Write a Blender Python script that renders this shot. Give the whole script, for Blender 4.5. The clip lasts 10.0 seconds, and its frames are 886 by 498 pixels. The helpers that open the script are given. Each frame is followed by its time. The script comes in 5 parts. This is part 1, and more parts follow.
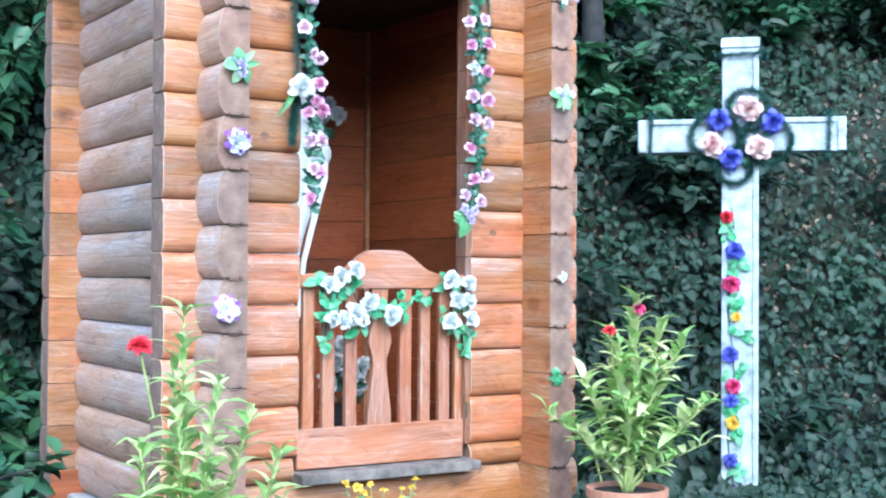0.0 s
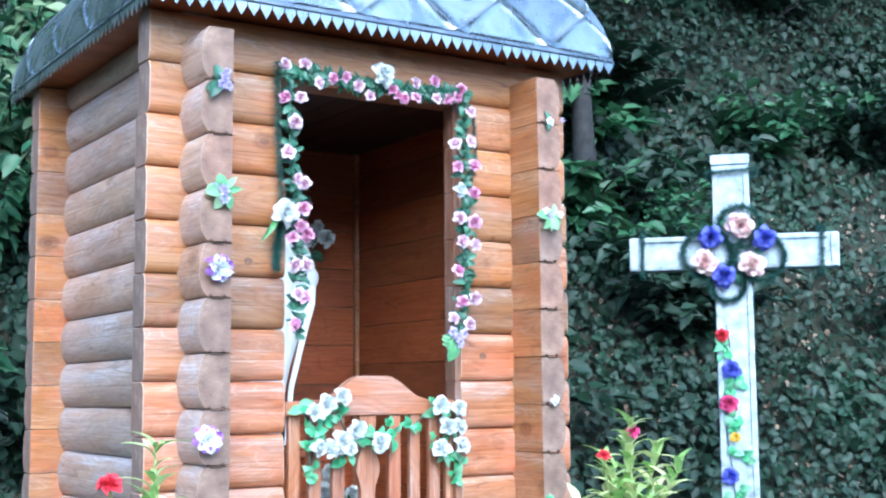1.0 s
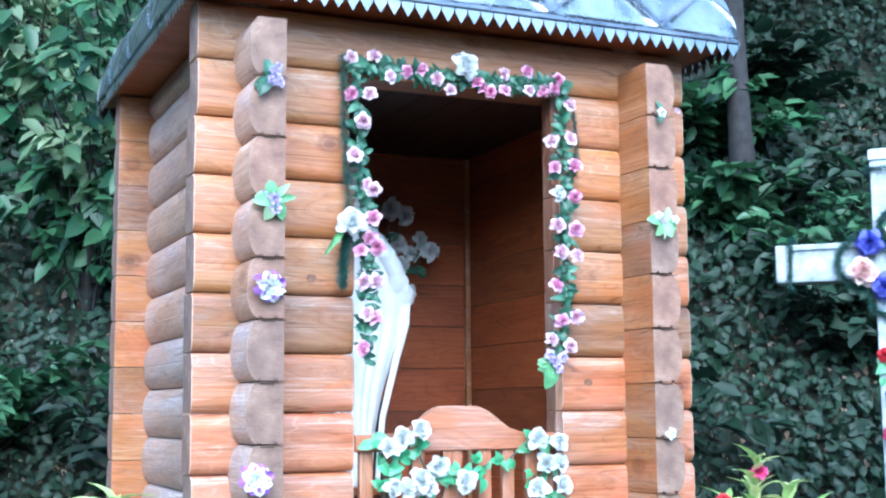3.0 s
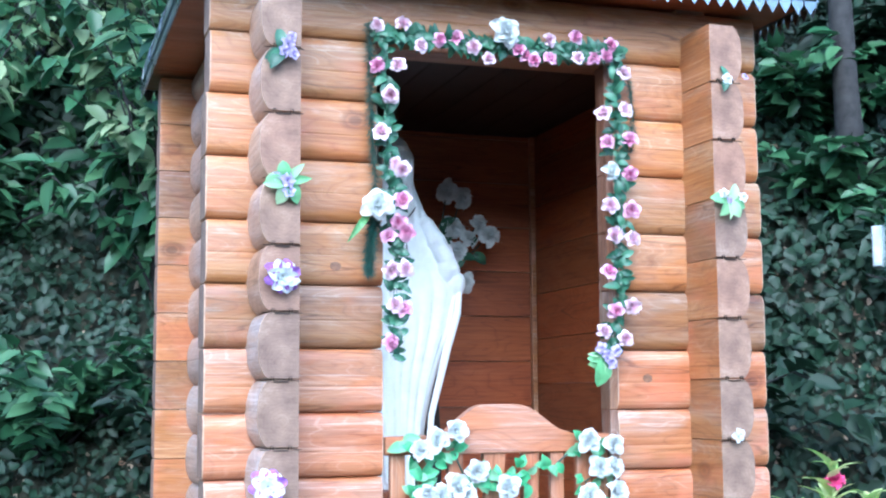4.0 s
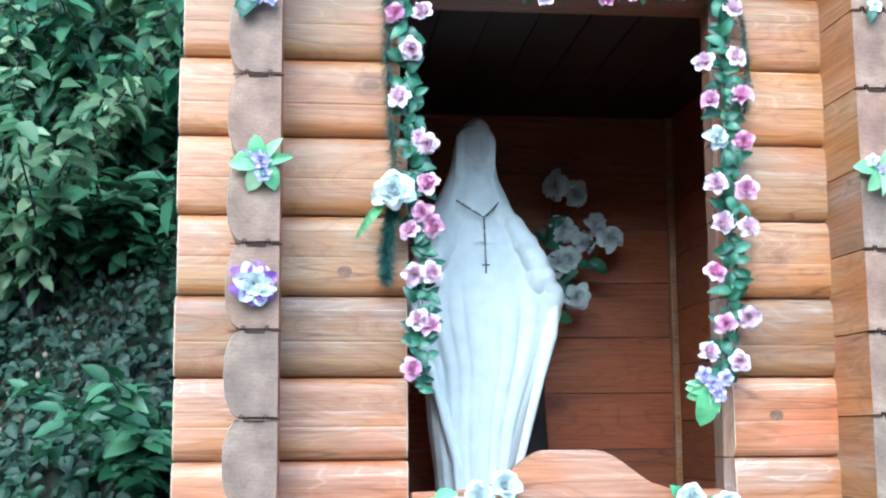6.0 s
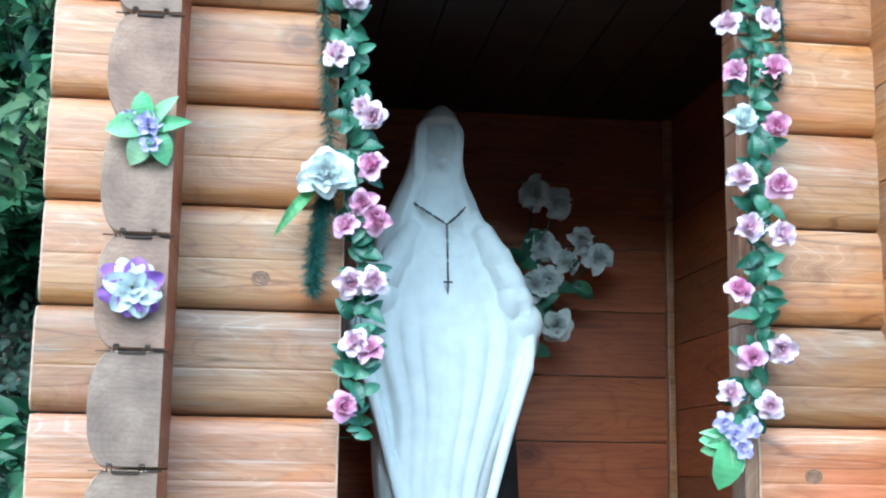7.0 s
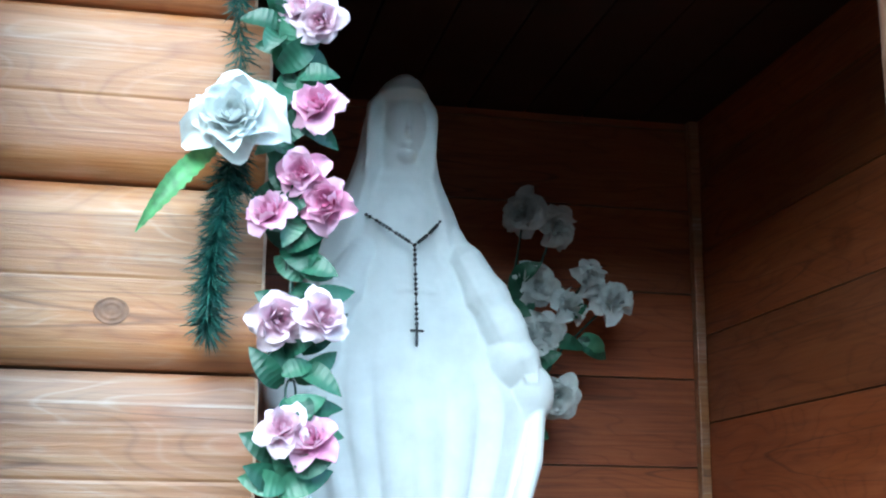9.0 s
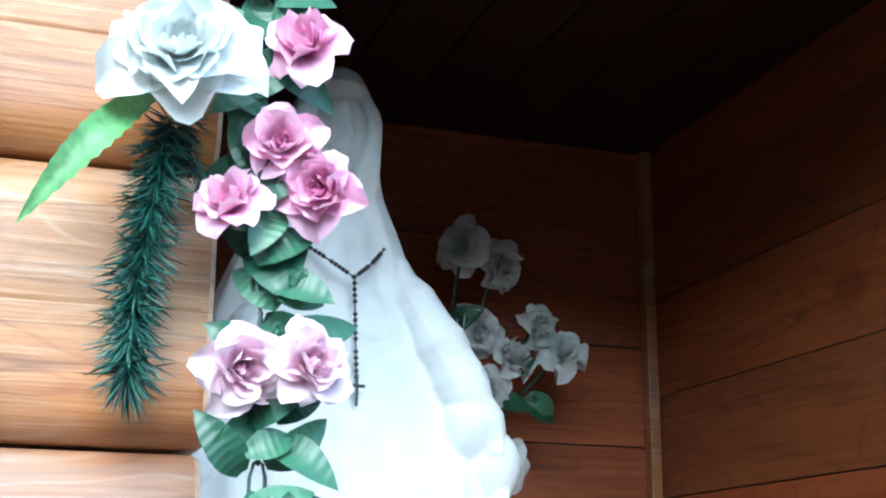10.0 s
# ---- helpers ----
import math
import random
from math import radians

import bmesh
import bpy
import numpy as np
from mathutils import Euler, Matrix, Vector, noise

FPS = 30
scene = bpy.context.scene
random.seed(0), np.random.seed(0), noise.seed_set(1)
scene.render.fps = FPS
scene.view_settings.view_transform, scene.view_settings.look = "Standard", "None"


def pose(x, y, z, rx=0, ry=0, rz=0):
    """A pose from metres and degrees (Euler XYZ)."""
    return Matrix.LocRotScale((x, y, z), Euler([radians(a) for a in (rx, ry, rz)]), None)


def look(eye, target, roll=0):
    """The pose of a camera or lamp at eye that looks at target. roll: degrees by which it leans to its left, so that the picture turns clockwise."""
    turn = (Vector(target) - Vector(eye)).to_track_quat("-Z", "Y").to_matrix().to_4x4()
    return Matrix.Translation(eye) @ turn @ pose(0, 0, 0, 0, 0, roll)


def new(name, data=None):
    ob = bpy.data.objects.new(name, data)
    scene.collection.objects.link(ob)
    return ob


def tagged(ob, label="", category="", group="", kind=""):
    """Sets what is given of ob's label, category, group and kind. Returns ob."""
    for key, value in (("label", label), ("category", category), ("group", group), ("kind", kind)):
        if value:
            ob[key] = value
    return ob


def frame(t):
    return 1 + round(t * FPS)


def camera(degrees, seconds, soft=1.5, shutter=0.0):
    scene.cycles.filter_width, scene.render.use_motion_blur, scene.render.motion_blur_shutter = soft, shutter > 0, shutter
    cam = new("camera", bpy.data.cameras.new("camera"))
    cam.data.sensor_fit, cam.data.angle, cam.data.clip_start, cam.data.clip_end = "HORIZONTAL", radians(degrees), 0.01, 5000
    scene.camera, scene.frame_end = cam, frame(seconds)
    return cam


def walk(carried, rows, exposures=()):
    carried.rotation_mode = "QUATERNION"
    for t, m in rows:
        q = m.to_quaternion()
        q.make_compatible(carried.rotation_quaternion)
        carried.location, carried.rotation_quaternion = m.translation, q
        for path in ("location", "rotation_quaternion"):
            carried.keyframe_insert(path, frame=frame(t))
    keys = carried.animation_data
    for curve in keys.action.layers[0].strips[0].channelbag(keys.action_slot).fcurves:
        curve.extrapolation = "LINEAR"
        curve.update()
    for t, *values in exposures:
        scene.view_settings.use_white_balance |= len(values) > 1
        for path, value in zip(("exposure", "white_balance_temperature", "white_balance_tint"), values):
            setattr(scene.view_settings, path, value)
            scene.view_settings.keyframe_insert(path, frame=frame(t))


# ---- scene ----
cam = camera(38.2, 10.0, soft=2.2)
METRES, EYE, TILT, LEAN, TURN = 4.4, 1.5, 0.0, 0.0, -32.8
ROWS = [
    (0.0, 0.0, 0.0, 0.0, -0.01, 1.16, -0.39),
    (0.5, 0.002, 0.0043, 0.0062, -0.08, 3.62, -0.17),
    (1.0, 0.0107, 0.0174, 0.0061, 0.07, 6.41, 0.5),
    (1.5, 0.0345, 0.0362, 0.0086, 3.17, 8.37, 0.22),
    (2.0, 0.0588, 0.0603, 0.0127, 4.77, 8.54, 0.39),
    (2.5, 0.0721, 0.1017, 0.0149, 6.69, 9.42, -0.3),
    (3.0, 0.0861, 0.1473, 0.0183, 8.87, 7.12, 0.41),
    (4.5, 0.1575, 0.2897, 0.0285, 17.79, 6.98, 0.34),
    (5.0, 0.1804, 0.3467, 0.027, 20.88, 9.65, 1.11),
    (5.5, 0.2009, 0.3935, 0.0295, 24.38, 8.34, 0.26),
    (6.0, 0.1876, 0.4659, 0.031, 26.54, 8.04, 0.33),
    (7.5, 0.1011, 0.6549, 0.0417, 24.49, 10.86, -1.31),
    (8.0, 0.0648, 0.6975, 0.0477, 22.87, 10.98, 0.47),
    (8.5, 0.0345, 0.7575, 0.0560, 20.18, 11.57, -0.07),
    (9.0, 0.0187, 0.7937, 0.0629, 21.01, 12.96, -0.46),
    (9.5, -0.0187, 0.8371, 0.0677, 16.89, 15.39, 0.24),
    (10.0, -0.0407, 0.8691, 0.0781, 13.91, 15.40, -0.37),
]
walk(cam, [(t, pose(0, 0, EYE, TILT, LEAN, TURN) @ pose(METRES * x, METRES * y, METRES * z, 90 + pitch, roll, yaw)) for t, x, y, z, yaw, pitch, roll in ROWS],
     exposures=[(0.0, 2.16, 5050, 3), (2.5, 2.22, 4950, 5), (5.0, 2.16, 5050, 3), (6.0, 2.1, 5000, -6), (7.5, 1.97, 4900, -12), (9.0, 2.1, 5100, -9), (9.5, 2.1, 5050, -11), (10.0, 2.42, 5350, -4)])

# ---- world, sun, exposure ----
world = bpy.data.worlds.new("world")
scene.world = world
world.use_nodes = True
wn = world.node_tree.nodes
sky = wn.new("ShaderNodeTexSky")
sky.sky_type = "NISHITA"
sky.sun_disc = False
sky.sun_elevation = radians(45)
sky.sun_rotation = radians(200)
sky.air_density, sky.dust_density, sky.ozone_density = 1.0, 2.5, 1.6
world.node_tree.links.new(sky.outputs[0], wn["Background"].inputs[0])
wn["Background"].inputs[1].default_value = 0.15
sun_data = bpy.data.lights.new("sun", "SUN")
sun_data.energy, sun_data.angle, sun_data.color = 0.9, radians(50), (1.0, 0.97, 0.93)
sun = new("sun", sun_data)
sun.matrix_world = look((-2.5, -9, 8.2), (2.4, 4.3, 1.5))


# ---- materials ----
def shader(name, rough=0.6, metal=0.0):
    m = bpy.data.materials.new(name)
    m.use_nodes = True
    b = m.node_tree.nodes["Principled BSDF"]
    b.inputs["Roughness"].default_value = rough
    b.inputs["Metallic"].default_value = metal
    return m, m.node_tree.nodes, m.node_tree.links, b


def ramp(n, l, source, stops):
    r = n.new("ShaderNodeValToRGB")
    e = r.color_ramp.elements
    while len(e) < len(stops):
        e.new(0.5)
    for k, (at, c) in enumerate(stops):
        e[k].position, e[k].color = at, (*c, 1)
    l.new(source, r.inputs[0])
    return r.outputs[0]


def noise_at(n, l, scale, mapping=(1, 1, 1), detail=4.0, rough=0.6, distort=0.0, shift=None):
    tc, mp, nz = n.new("ShaderNodeTexCoord"), n.new("ShaderNodeMapping"), n.new("ShaderNodeTexNoise")
    mp.inputs["Scale"].default_value = mapping
    l.new(tc.outputs["Object"], mp.inputs[0])
    if shift:
        l.new(shift, mp.inputs["Location"])
    nz.inputs["Scale"].default_value, nz.inputs["Detail"].default_value = scale, detail
    nz.inputs["Roughness"].default_value, nz.inputs["Distortion"].default_value = rough, distort
    l.new(mp.outputs[0], nz.inputs["Vector"])
    return nz.outputs[0]


def mix(n, l, kind, fac, a, b):
    x = n.new("ShaderNodeMix")
    x.data_type, x.blend_type = "RGBA", kind
    for sock, v in ((x.inputs[0], fac), (x.inputs[6], a), (x.inputs[7], b)):
        if isinstance(v, (int, float)):
            sock.default_value = v
        elif isinstance(v, tuple):
            sock.default_value = (*v, 1)
        else:
            l.new(v, sock)
    return x.outputs[2]


def bump(n, l, b, height, strength, distance):
    k = n.new("ShaderNodeBump")
    k.inputs["Strength"].default_value, k.inputs["Distance"].default_value = strength, distance
    l.new(height, k.inputs["Height"])
    l.new(k.outputs[0], b.inputs["Normal"])


def math_of(n, l, kind, a, b=None):
    x = n.new("ShaderNodeMath")
    x.operation = kind
    for sock, v in ((x.inputs[0], a), (x.inputs[1], b)):
        if isinstance(v, (int, float)):
            sock.default_value = v
        elif v is not None:
            l.new(v, sock)
    return x.outputs[0]


def wood(name, dark, mid, light, axis, grey=(0.42, 0.36, 0.31), wear=0.35, rough=0.45, knots=True, tint=0.35, crown=0.0, stain=0.0):
    """Varnished softwood along the axis: growth figure, fine grain, checks, knots, bleached patches, sky sheen painted
    on the upper half by crown, red stain left in places.
    """
    m, n, l, b = shader(name, rough)

    def along(free, across):
        v = [across] * 3
        v[axis] = free
        return tuple(v)
    info = n.new("ShaderNodeObjectInfo")
    off = n.new("ShaderNodeVectorMath")
    off.operation = "SCALE"
    off.inputs[0].default_value = (37.0, 23.0, 41.0)
    l.new(info.outputs["Random"], off.inputs["Scale"])
    shift = off.outputs[0]
    g = noise_at(n, l, 5.0, along(0.6, 16.0), 6.0, 0.62, 1.3, shift)
    base = ramp(n, l, g, [(0.22, dark), (0.48, mid), (0.80, light)])
    broad = noise_at(n, l, 1.4, along(1.5, 6.0), 3.0, 0.5, 0.8, shift)
    base = mix(n, l, "MULTIPLY", 0.7, base, ramp(n, l, broad, [(0.35, (0.74, 0.66, 0.60)), (0.6, (1.05, 1.03, 1.0))]))
    # growth figure: contour lines of a slow field drawn out along the grain
    slow = noise_at(n, l, 1.0, along(2.2, 9.0), 2.0, 0.45, 0.35, shift)
    figure = math_of(n, l, "PINGPONG", math_of(n, l, "MULTIPLY", slow, 26.0), 1.0)
    base = mix(n, l, "MULTIPLY", 0.55, base, ramp(n, l, figure, [(0.0, (0.62, 0.50, 0.42)), (0.25, (1, 1, 1)), (1.0, (1.08, 1.05, 1.02))]))
    fine = noise_at(n, l, 4.0, along(0.7, 32.0), 4.0, 0.7, 0.4, shift)
    patch = noise_at(n, l, 2.6, along(1.3, 5.0), 5.0, 0.62, 0.6, shift)
    worn = ramp(n, l, patch, [(0.42, (0, 0, 0)), (0.60, (1, 1, 1))])
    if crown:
        # bleached patches weigh to the upper half, painting sky sheen on the log
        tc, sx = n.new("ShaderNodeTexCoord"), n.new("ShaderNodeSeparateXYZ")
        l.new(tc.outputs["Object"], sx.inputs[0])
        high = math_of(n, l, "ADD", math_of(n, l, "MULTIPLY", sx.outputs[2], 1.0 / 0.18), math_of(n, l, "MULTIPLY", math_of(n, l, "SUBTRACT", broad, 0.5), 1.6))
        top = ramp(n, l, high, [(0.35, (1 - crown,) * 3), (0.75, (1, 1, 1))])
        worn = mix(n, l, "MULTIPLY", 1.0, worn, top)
    if stain:
        red = noise_at(n, l, 1.0, along(3.0, 5.0), 3.0, 0.55, 0.9, shift)
        base = mix(n, l, "MIX", ramp(n, l, red, [(0.50, (0, 0, 0)), (0.66, (stain,) * 3)]), base, (0.50, 0.17, 0.09))
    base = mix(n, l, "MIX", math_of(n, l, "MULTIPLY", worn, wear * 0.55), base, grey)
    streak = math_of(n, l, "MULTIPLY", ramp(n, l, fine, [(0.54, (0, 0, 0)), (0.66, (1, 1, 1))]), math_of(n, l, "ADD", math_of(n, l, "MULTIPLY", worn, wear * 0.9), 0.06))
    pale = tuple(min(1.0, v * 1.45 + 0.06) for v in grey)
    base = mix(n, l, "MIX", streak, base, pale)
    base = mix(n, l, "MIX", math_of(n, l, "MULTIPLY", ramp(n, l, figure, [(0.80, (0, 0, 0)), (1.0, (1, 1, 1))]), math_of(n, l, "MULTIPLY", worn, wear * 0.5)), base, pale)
    base = mix(n, l, "MULTIPLY", 0.5, base, ramp(n, l, fine, [(0.30, (0.50, 0.42, 0.36)), (0.42, (1, 1, 1))]))
    # drying checks
    check = noise_at(n, l, 1.0, along(0.7, 11.0), 2.0, 0.4, 0.2, shift)
    base = mix(n, l, "MULTIPLY", 0.55, base, ramp(n, l, check, [(0.4935, (1, 1, 1)), (0.497, (0.22, 0.16, 0.12)), (0.500, (0.22, 0.16, 0.12)), (0.5035, (1, 1, 1))]))
    tone = ramp(n, l, info.outputs["Random"], [(0.0, (1 - tint, 1 - tint, 1 - tint * 0.8)), (0.35, (1, 1, 1)), (0.7, (1.06, 0.90, 0.82)), (1.0, (1.08, 1.0, 0.84))])
    base = mix(n, l, "MULTIPLY", 1.0, base, tone)
    if knots:
        tc, mp, v = n.new("ShaderNodeTexCoord"), n.new("ShaderNodeMapping"), n.new("ShaderNodeTexVoronoi")
        mp.inputs["Scale"].default_value = along(0.7, 1.0)
        l.new(tc.outputs["Object"], mp.inputs[0])
        l.new(shift, mp.inputs["Location"])
        v.inputs["Scale"].default_value = 4.2
        l.new(mp.outputs[0], v.inputs["Vector"])
        k = ramp(n, l, v.outputs["Distance"], [(0.05, (0.30, 0.22, 0.17)), (0.075, (0.70, 0.58, 0.48)), (0.095, (0.48, 0.40, 0.34)), (0.16, (1, 1, 1))])
        base = mix(n, l, "MULTIPLY", 0.75, base, k)
    l.new(base, b.inputs["Base Color"])
    l.new(ramp(n, l, patch, [(0.3, (rough - 0.08,) * 3), (0.7, (rough + 0.22,) * 3)]), b.inputs["Roughness"])
    b.inputs["Coat Weight"].default_value, b.inputs["Coat Roughness"].default_value = 0.25, 0.38
    bump(n, l, b, mix(n, l, "MIX", 0.5, g, fine), 0.45, 0.004)
    return m


def plain(name, c, rough=0.6, metal=0.0, spread=0.18, scale=30.0, trans=0.0, island=False, c2=None, relief=0.15, core=None):
    """A surface of one colour that varies from piece to piece and from patch to patch."""
    m, n, l, b = shader(name, rough, metal)
    g = noise_at(n, l, scale, detail=3.0)
    lo, hi = tuple(v * (1 - spread) for v in c), tuple(min(1, v * (1 + spread)) for v in c)
    base = ramp(n, l, g, [(0.3, lo), (0.7, hi)])
    if c2:
        if island:
            r = n.new("ShaderNodeNewGeometry").outputs["Random Per Island"]
        else:
            r = n.new("ShaderNodeObjectInfo").outputs["Random"]
        base = mix(n, l, "MIX", ramp(n, l, r, [(0.25, (0, 0, 0)), (1.0, (1, 1, 1))]), base, c2)
    if core:
        # deeper dye towards the heart of the flower
        tc, ln = n.new("ShaderNodeTexCoord"), n.new("ShaderNodeVectorMath")
        ln.operation = "LENGTH"
        l.new(tc.outputs["Object"], ln.inputs[0])
        far = math_of(n, l, "MULTIPLY", ln.outputs["Value"], 1.0 / core[1])
        base = mix(n, l, "MIX", ramp(n, l, far, [(0.25, (1, 1, 1)), (0.95, (0, 0, 0))]), base, core[0])
    l.new(base, b.inputs["Base Color"])
    if trans:
        b.inputs["Transmission Weight"].default_value = 0.0
        out = n["Material Output"]
        t, a = n.new("ShaderNodeBsdfTranslucent"), n.new("ShaderNodeMixShader")
        l.new(base, t.inputs[0])
        a.inputs[0].default_value = trans
        l.new(b.outputs[0], a.inputs[1])
        l.new(t.outputs[0], a.inputs[2])
        l.new(a.outputs[0], out.inputs[0])
    bump(n, l, b, g, relief, 0.003)
    return m


def sawn_end():
    """Sawn end grain: year rings round a heart near the flat side, saw marks, dark checks and dirt."""
    m, n, l, b = shader("sawn_log_end", 0.7)
    info = n.new("ShaderNodeObjectInfo")
    tc, sx = n.new("ShaderNodeTexCoord"), n.new("ShaderNodeSeparateXYZ")
    l.new(tc.outputs["Object"], sx.inputs[0])
    y = math_of(n, l, "ADD", sx.outputs[1], 0.045)
    z = math_of(n, l, "SUBTRACT", sx.outputs[2], math_of(n, l, "ADD", math_of(n, l, "MULTIPLY", info.outputs["Random"], 0.10), 0.03))
    r = math_of(n, l, "SQRT", math_of(n, l, "ADD", math_of(n, l, "MULTIPLY", y, y), math_of(n, l, "MULTIPLY", z, z)))
    wob = noise_at(n, l, 9.0, detail=3.0)
    rings = math_of(n, l, "PINGPONG", math_of(n, l, "ADD", math_of(n, l, "MULTIPLY", r, 210.0), math_of(n, l, "MULTIPLY", wob, 14.0)), 1.0)
    grime = noise_at(n, l, 14.0, detail=6.0, rough=0.65)
    base = ramp(n, l, grime, [(0.3, (0.155, 0.098, 0.070)), (0.55, (0.245, 0.160, 0.112)), (0.75, (0.37, 0.275, 0.205))])
    base = mix(n, l, "MULTIPLY", 0.25, base, ramp(n, l, rings, [(0.0, (0.55, 0.48, 0.44)), (0.4, (1, 1, 1))]))
    tone = ramp(n, l, info.outputs["Random"], [(0.0, (0.88, 0.88, 0.92)), (0.5, (1, 1, 1)), (1.0, (1.16, 0.98, 0.92))])
    base = mix(n, l, "MULTIPLY", 1.0, base, tone)
    saw = noise_at(n, l, 3.0, (1, 8.0, 60.0), 3.0, 0.6)
    base = mix(n, l, "MULTIPLY", 0.35, base, ramp(n, l, saw, [(0.35, (0.6, 0.55, 0.52)), (0.5, (1, 1, 1))]))
    l.new(base, b.inputs["Base Color"])
    bump(n, l, b, mix(n, l, "MIX", 0.5, saw, grime), 0.5, 0.003)
    return m


ORANGE = ((0.18, 0.070, 0.019), (0.34, 0.152, 0.047), (0.44, 0.25, 0.105))
# crown sets how strongly sky sheen is painted onto the log tops
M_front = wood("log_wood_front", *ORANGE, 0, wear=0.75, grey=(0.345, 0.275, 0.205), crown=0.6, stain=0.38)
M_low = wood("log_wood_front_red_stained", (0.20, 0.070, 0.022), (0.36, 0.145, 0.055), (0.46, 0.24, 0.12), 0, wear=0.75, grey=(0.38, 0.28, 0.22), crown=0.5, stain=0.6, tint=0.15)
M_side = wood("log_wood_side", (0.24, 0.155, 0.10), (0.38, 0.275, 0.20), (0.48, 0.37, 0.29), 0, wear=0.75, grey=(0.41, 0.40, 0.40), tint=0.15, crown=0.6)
M_back = wood("log_wood_rear", *ORANGE, 0, wear=0.35, stain=0.4)
# pale worn edge, with the edge highlight painted into its colour
M_edge = plain("worn_log_edge_highlight", (0.44, 0.30, 0.21), 0.65, spread=0.35, scale=40)
M_end = sawn_end()
# same wood as the outer logs, darkened in colour for the indoor shade
M_shaded_x = wood("inner_wood_rear_shaded", (0.16, 0.042, 0.011), (0.30, 0.084, 0.022), (0.38, 0.125, 0.038), 0, wear=0.12, rough=0.5, grey=(0.30, 0.12, 0.05))
M_shaded_y = wood("inner_wood_side_shaded", (0.11, 0.034, 0.011), (0.20, 0.064, 0.020), (0.27, 0.10, 0.036), 1, wear=0.12, rough=0.5, grey=(0.22, 0.09, 0.04))
M_gate_x = wood("gate_wood_rail", (0.24, 0.085, 0.034), (0.38, 0.15, 0.066), (0.46, 0.21, 0.11), 0, wear=0.3, knots=False, tint=0.1)
M_gate_z = wood("gate_wood_upright", (0.22, 0.08, 0.034), (0.34, 0.14, 0.066), (0.42, 0.20, 0.11), 2, wear=0.3, knots=False, tint=0.12)
M_knot = plain("dark_knot", (0.16, 0.082, 0.045), 0.6, spread=0.5, scale=60)
M_lining = wood("door_lining_wood", (0.12, 0.055, 0.03), (0.20, 0.095, 0.05), (0.26, 0.14, 0.08), 2, wear=0.3, knots=False, tint=0.1)
M_gap = plain("joint_shadow_gap", (0.03, 0.018, 0.012), 0.9)
M_white_paint = plain("flaking_white_paint", (0.37, 0.44, 0.47), 0.6, spread=0.42, scale=14, relief=0.4)
M_plaster = plain("white_painted_plaster", (0.84, 0.88, 0.88), 0.5, spread=0.07, scale=18)
# near-black colour stands for the shade overhead inside the chapel
M_shade_board = plain("shade_black_board", (0.018, 0.009, 0.006), 0.6, spread=0.4, scale=9)
M_sill = plain("weathered_sill_wood", (0.15, 0.13, 0.11), 0.9, spread=0.5, scale=16, relief=0.7)
M_stone = plain("grey_concrete", (0.30, 0.29, 0.27), 0.9, spread=0.4, scale=12, relief=0.6)
M_clay = plain("terracotta", (0.42, 0.20, 0.12), 0.8, spread=0.25, scale=12)
M_pink = plain("pink_fabric", (0.83, 0.44, 0.63), 0.7, spread=0.14, scale=40, trans=0.25, c2=(0.84, 0.62, 0.74), core=((0.66, 0.20, 0.42), 0.034))
M_pale = plain("pale_rose_fabric", (0.82, 0.68, 0.75), 0.7, spread=0.12, scale=40, trans=0.25, core=((0.74, 0.38, 0.54), 0.030))
M_white_fl = plain("white_fabric", (0.73, 0.77, 0.76), 0.7, spread=0.12, scale=40, trans=0.25)
M_lilac = plain("lilac_fabric", (0.50, 0.44, 0.68), 0.7, spread=0.25, scale=40, trans=0.2)
M_purple = plain("violet_fabric", (0.36, 0.16, 0.56), 0.7, spread=0.25, scale=40, trans=0.2)
M_blue = plain("blue_fabric", (0.12, 0.14, 0.60), 0.7, spread=0.3, scale=40, trans=0.15)
M_blush = plain("blush_fabric", (0.82, 0.56, 0.54), 0.7, spread=0.15, scale=40, trans=0.2, c2=(0.85, 0.75, 0.68))
M_red = plain("red_petal", (0.62, 0.03, 0.05), 0.6, spread=0.25, scale=40, trans=0.15)
M_cerise = plain("cerise_petal", (0.62, 0.06, 0.20), 0.6, spread=0.25, scale=40, trans=0.15)
M_yellow = plain("yellow_petal", (0.75, 0.50, 0.05), 0.6, spread=0.25, scale=40, trans=0.15)
M_silk = plain("dark_fabric_leaf", (0.022, 0.080, 0.045), 0.40, spread=0.4, scale=25, trans=0.10, c2=(0.065, 0.18, 0.10))
M_lime = plain("light_fabric_leaf", (0.17, 0.42, 0.18), 0.5, spread=0.3, scale=25, trans=0.25, c2=(0.45, 0.60, 0.36))
M_mint = plain("mint_fabric_leaf", (0.10, 0.40, 0.17), 0.5, spread=0.3, scale=25, trans=0.25, c2=(0.30, 0.56, 0.34))
M_fern = plain("fern_fabric", (0.10, 0.27, 0.09), 0.5, spread=0.45, scale=60, trans=0.2)
M_pine = plain("green_plastic_needle", (0.010, 0.055, 0.045), 0.45, spread=0.4, c2=(0.03, 0.11, 0.08), island=True)
M_wire = plain("dark_green_wire", (0.02, 0.05, 0.035), 0.5)
M_bead = plain("black_bead", (0.015, 0.015, 0.017), 0.3)
M_balsam = plain("yellow_green_leaf", (0.28, 0.46, 0.13), 0.5, spread=0.3, scale=20, trans=0.3, c2=(0.70, 0.70, 0.36))
M_balsam_stem = plain("balsam_stem", (0.30, 0.36, 0.12), 0.5, spread=0.3)
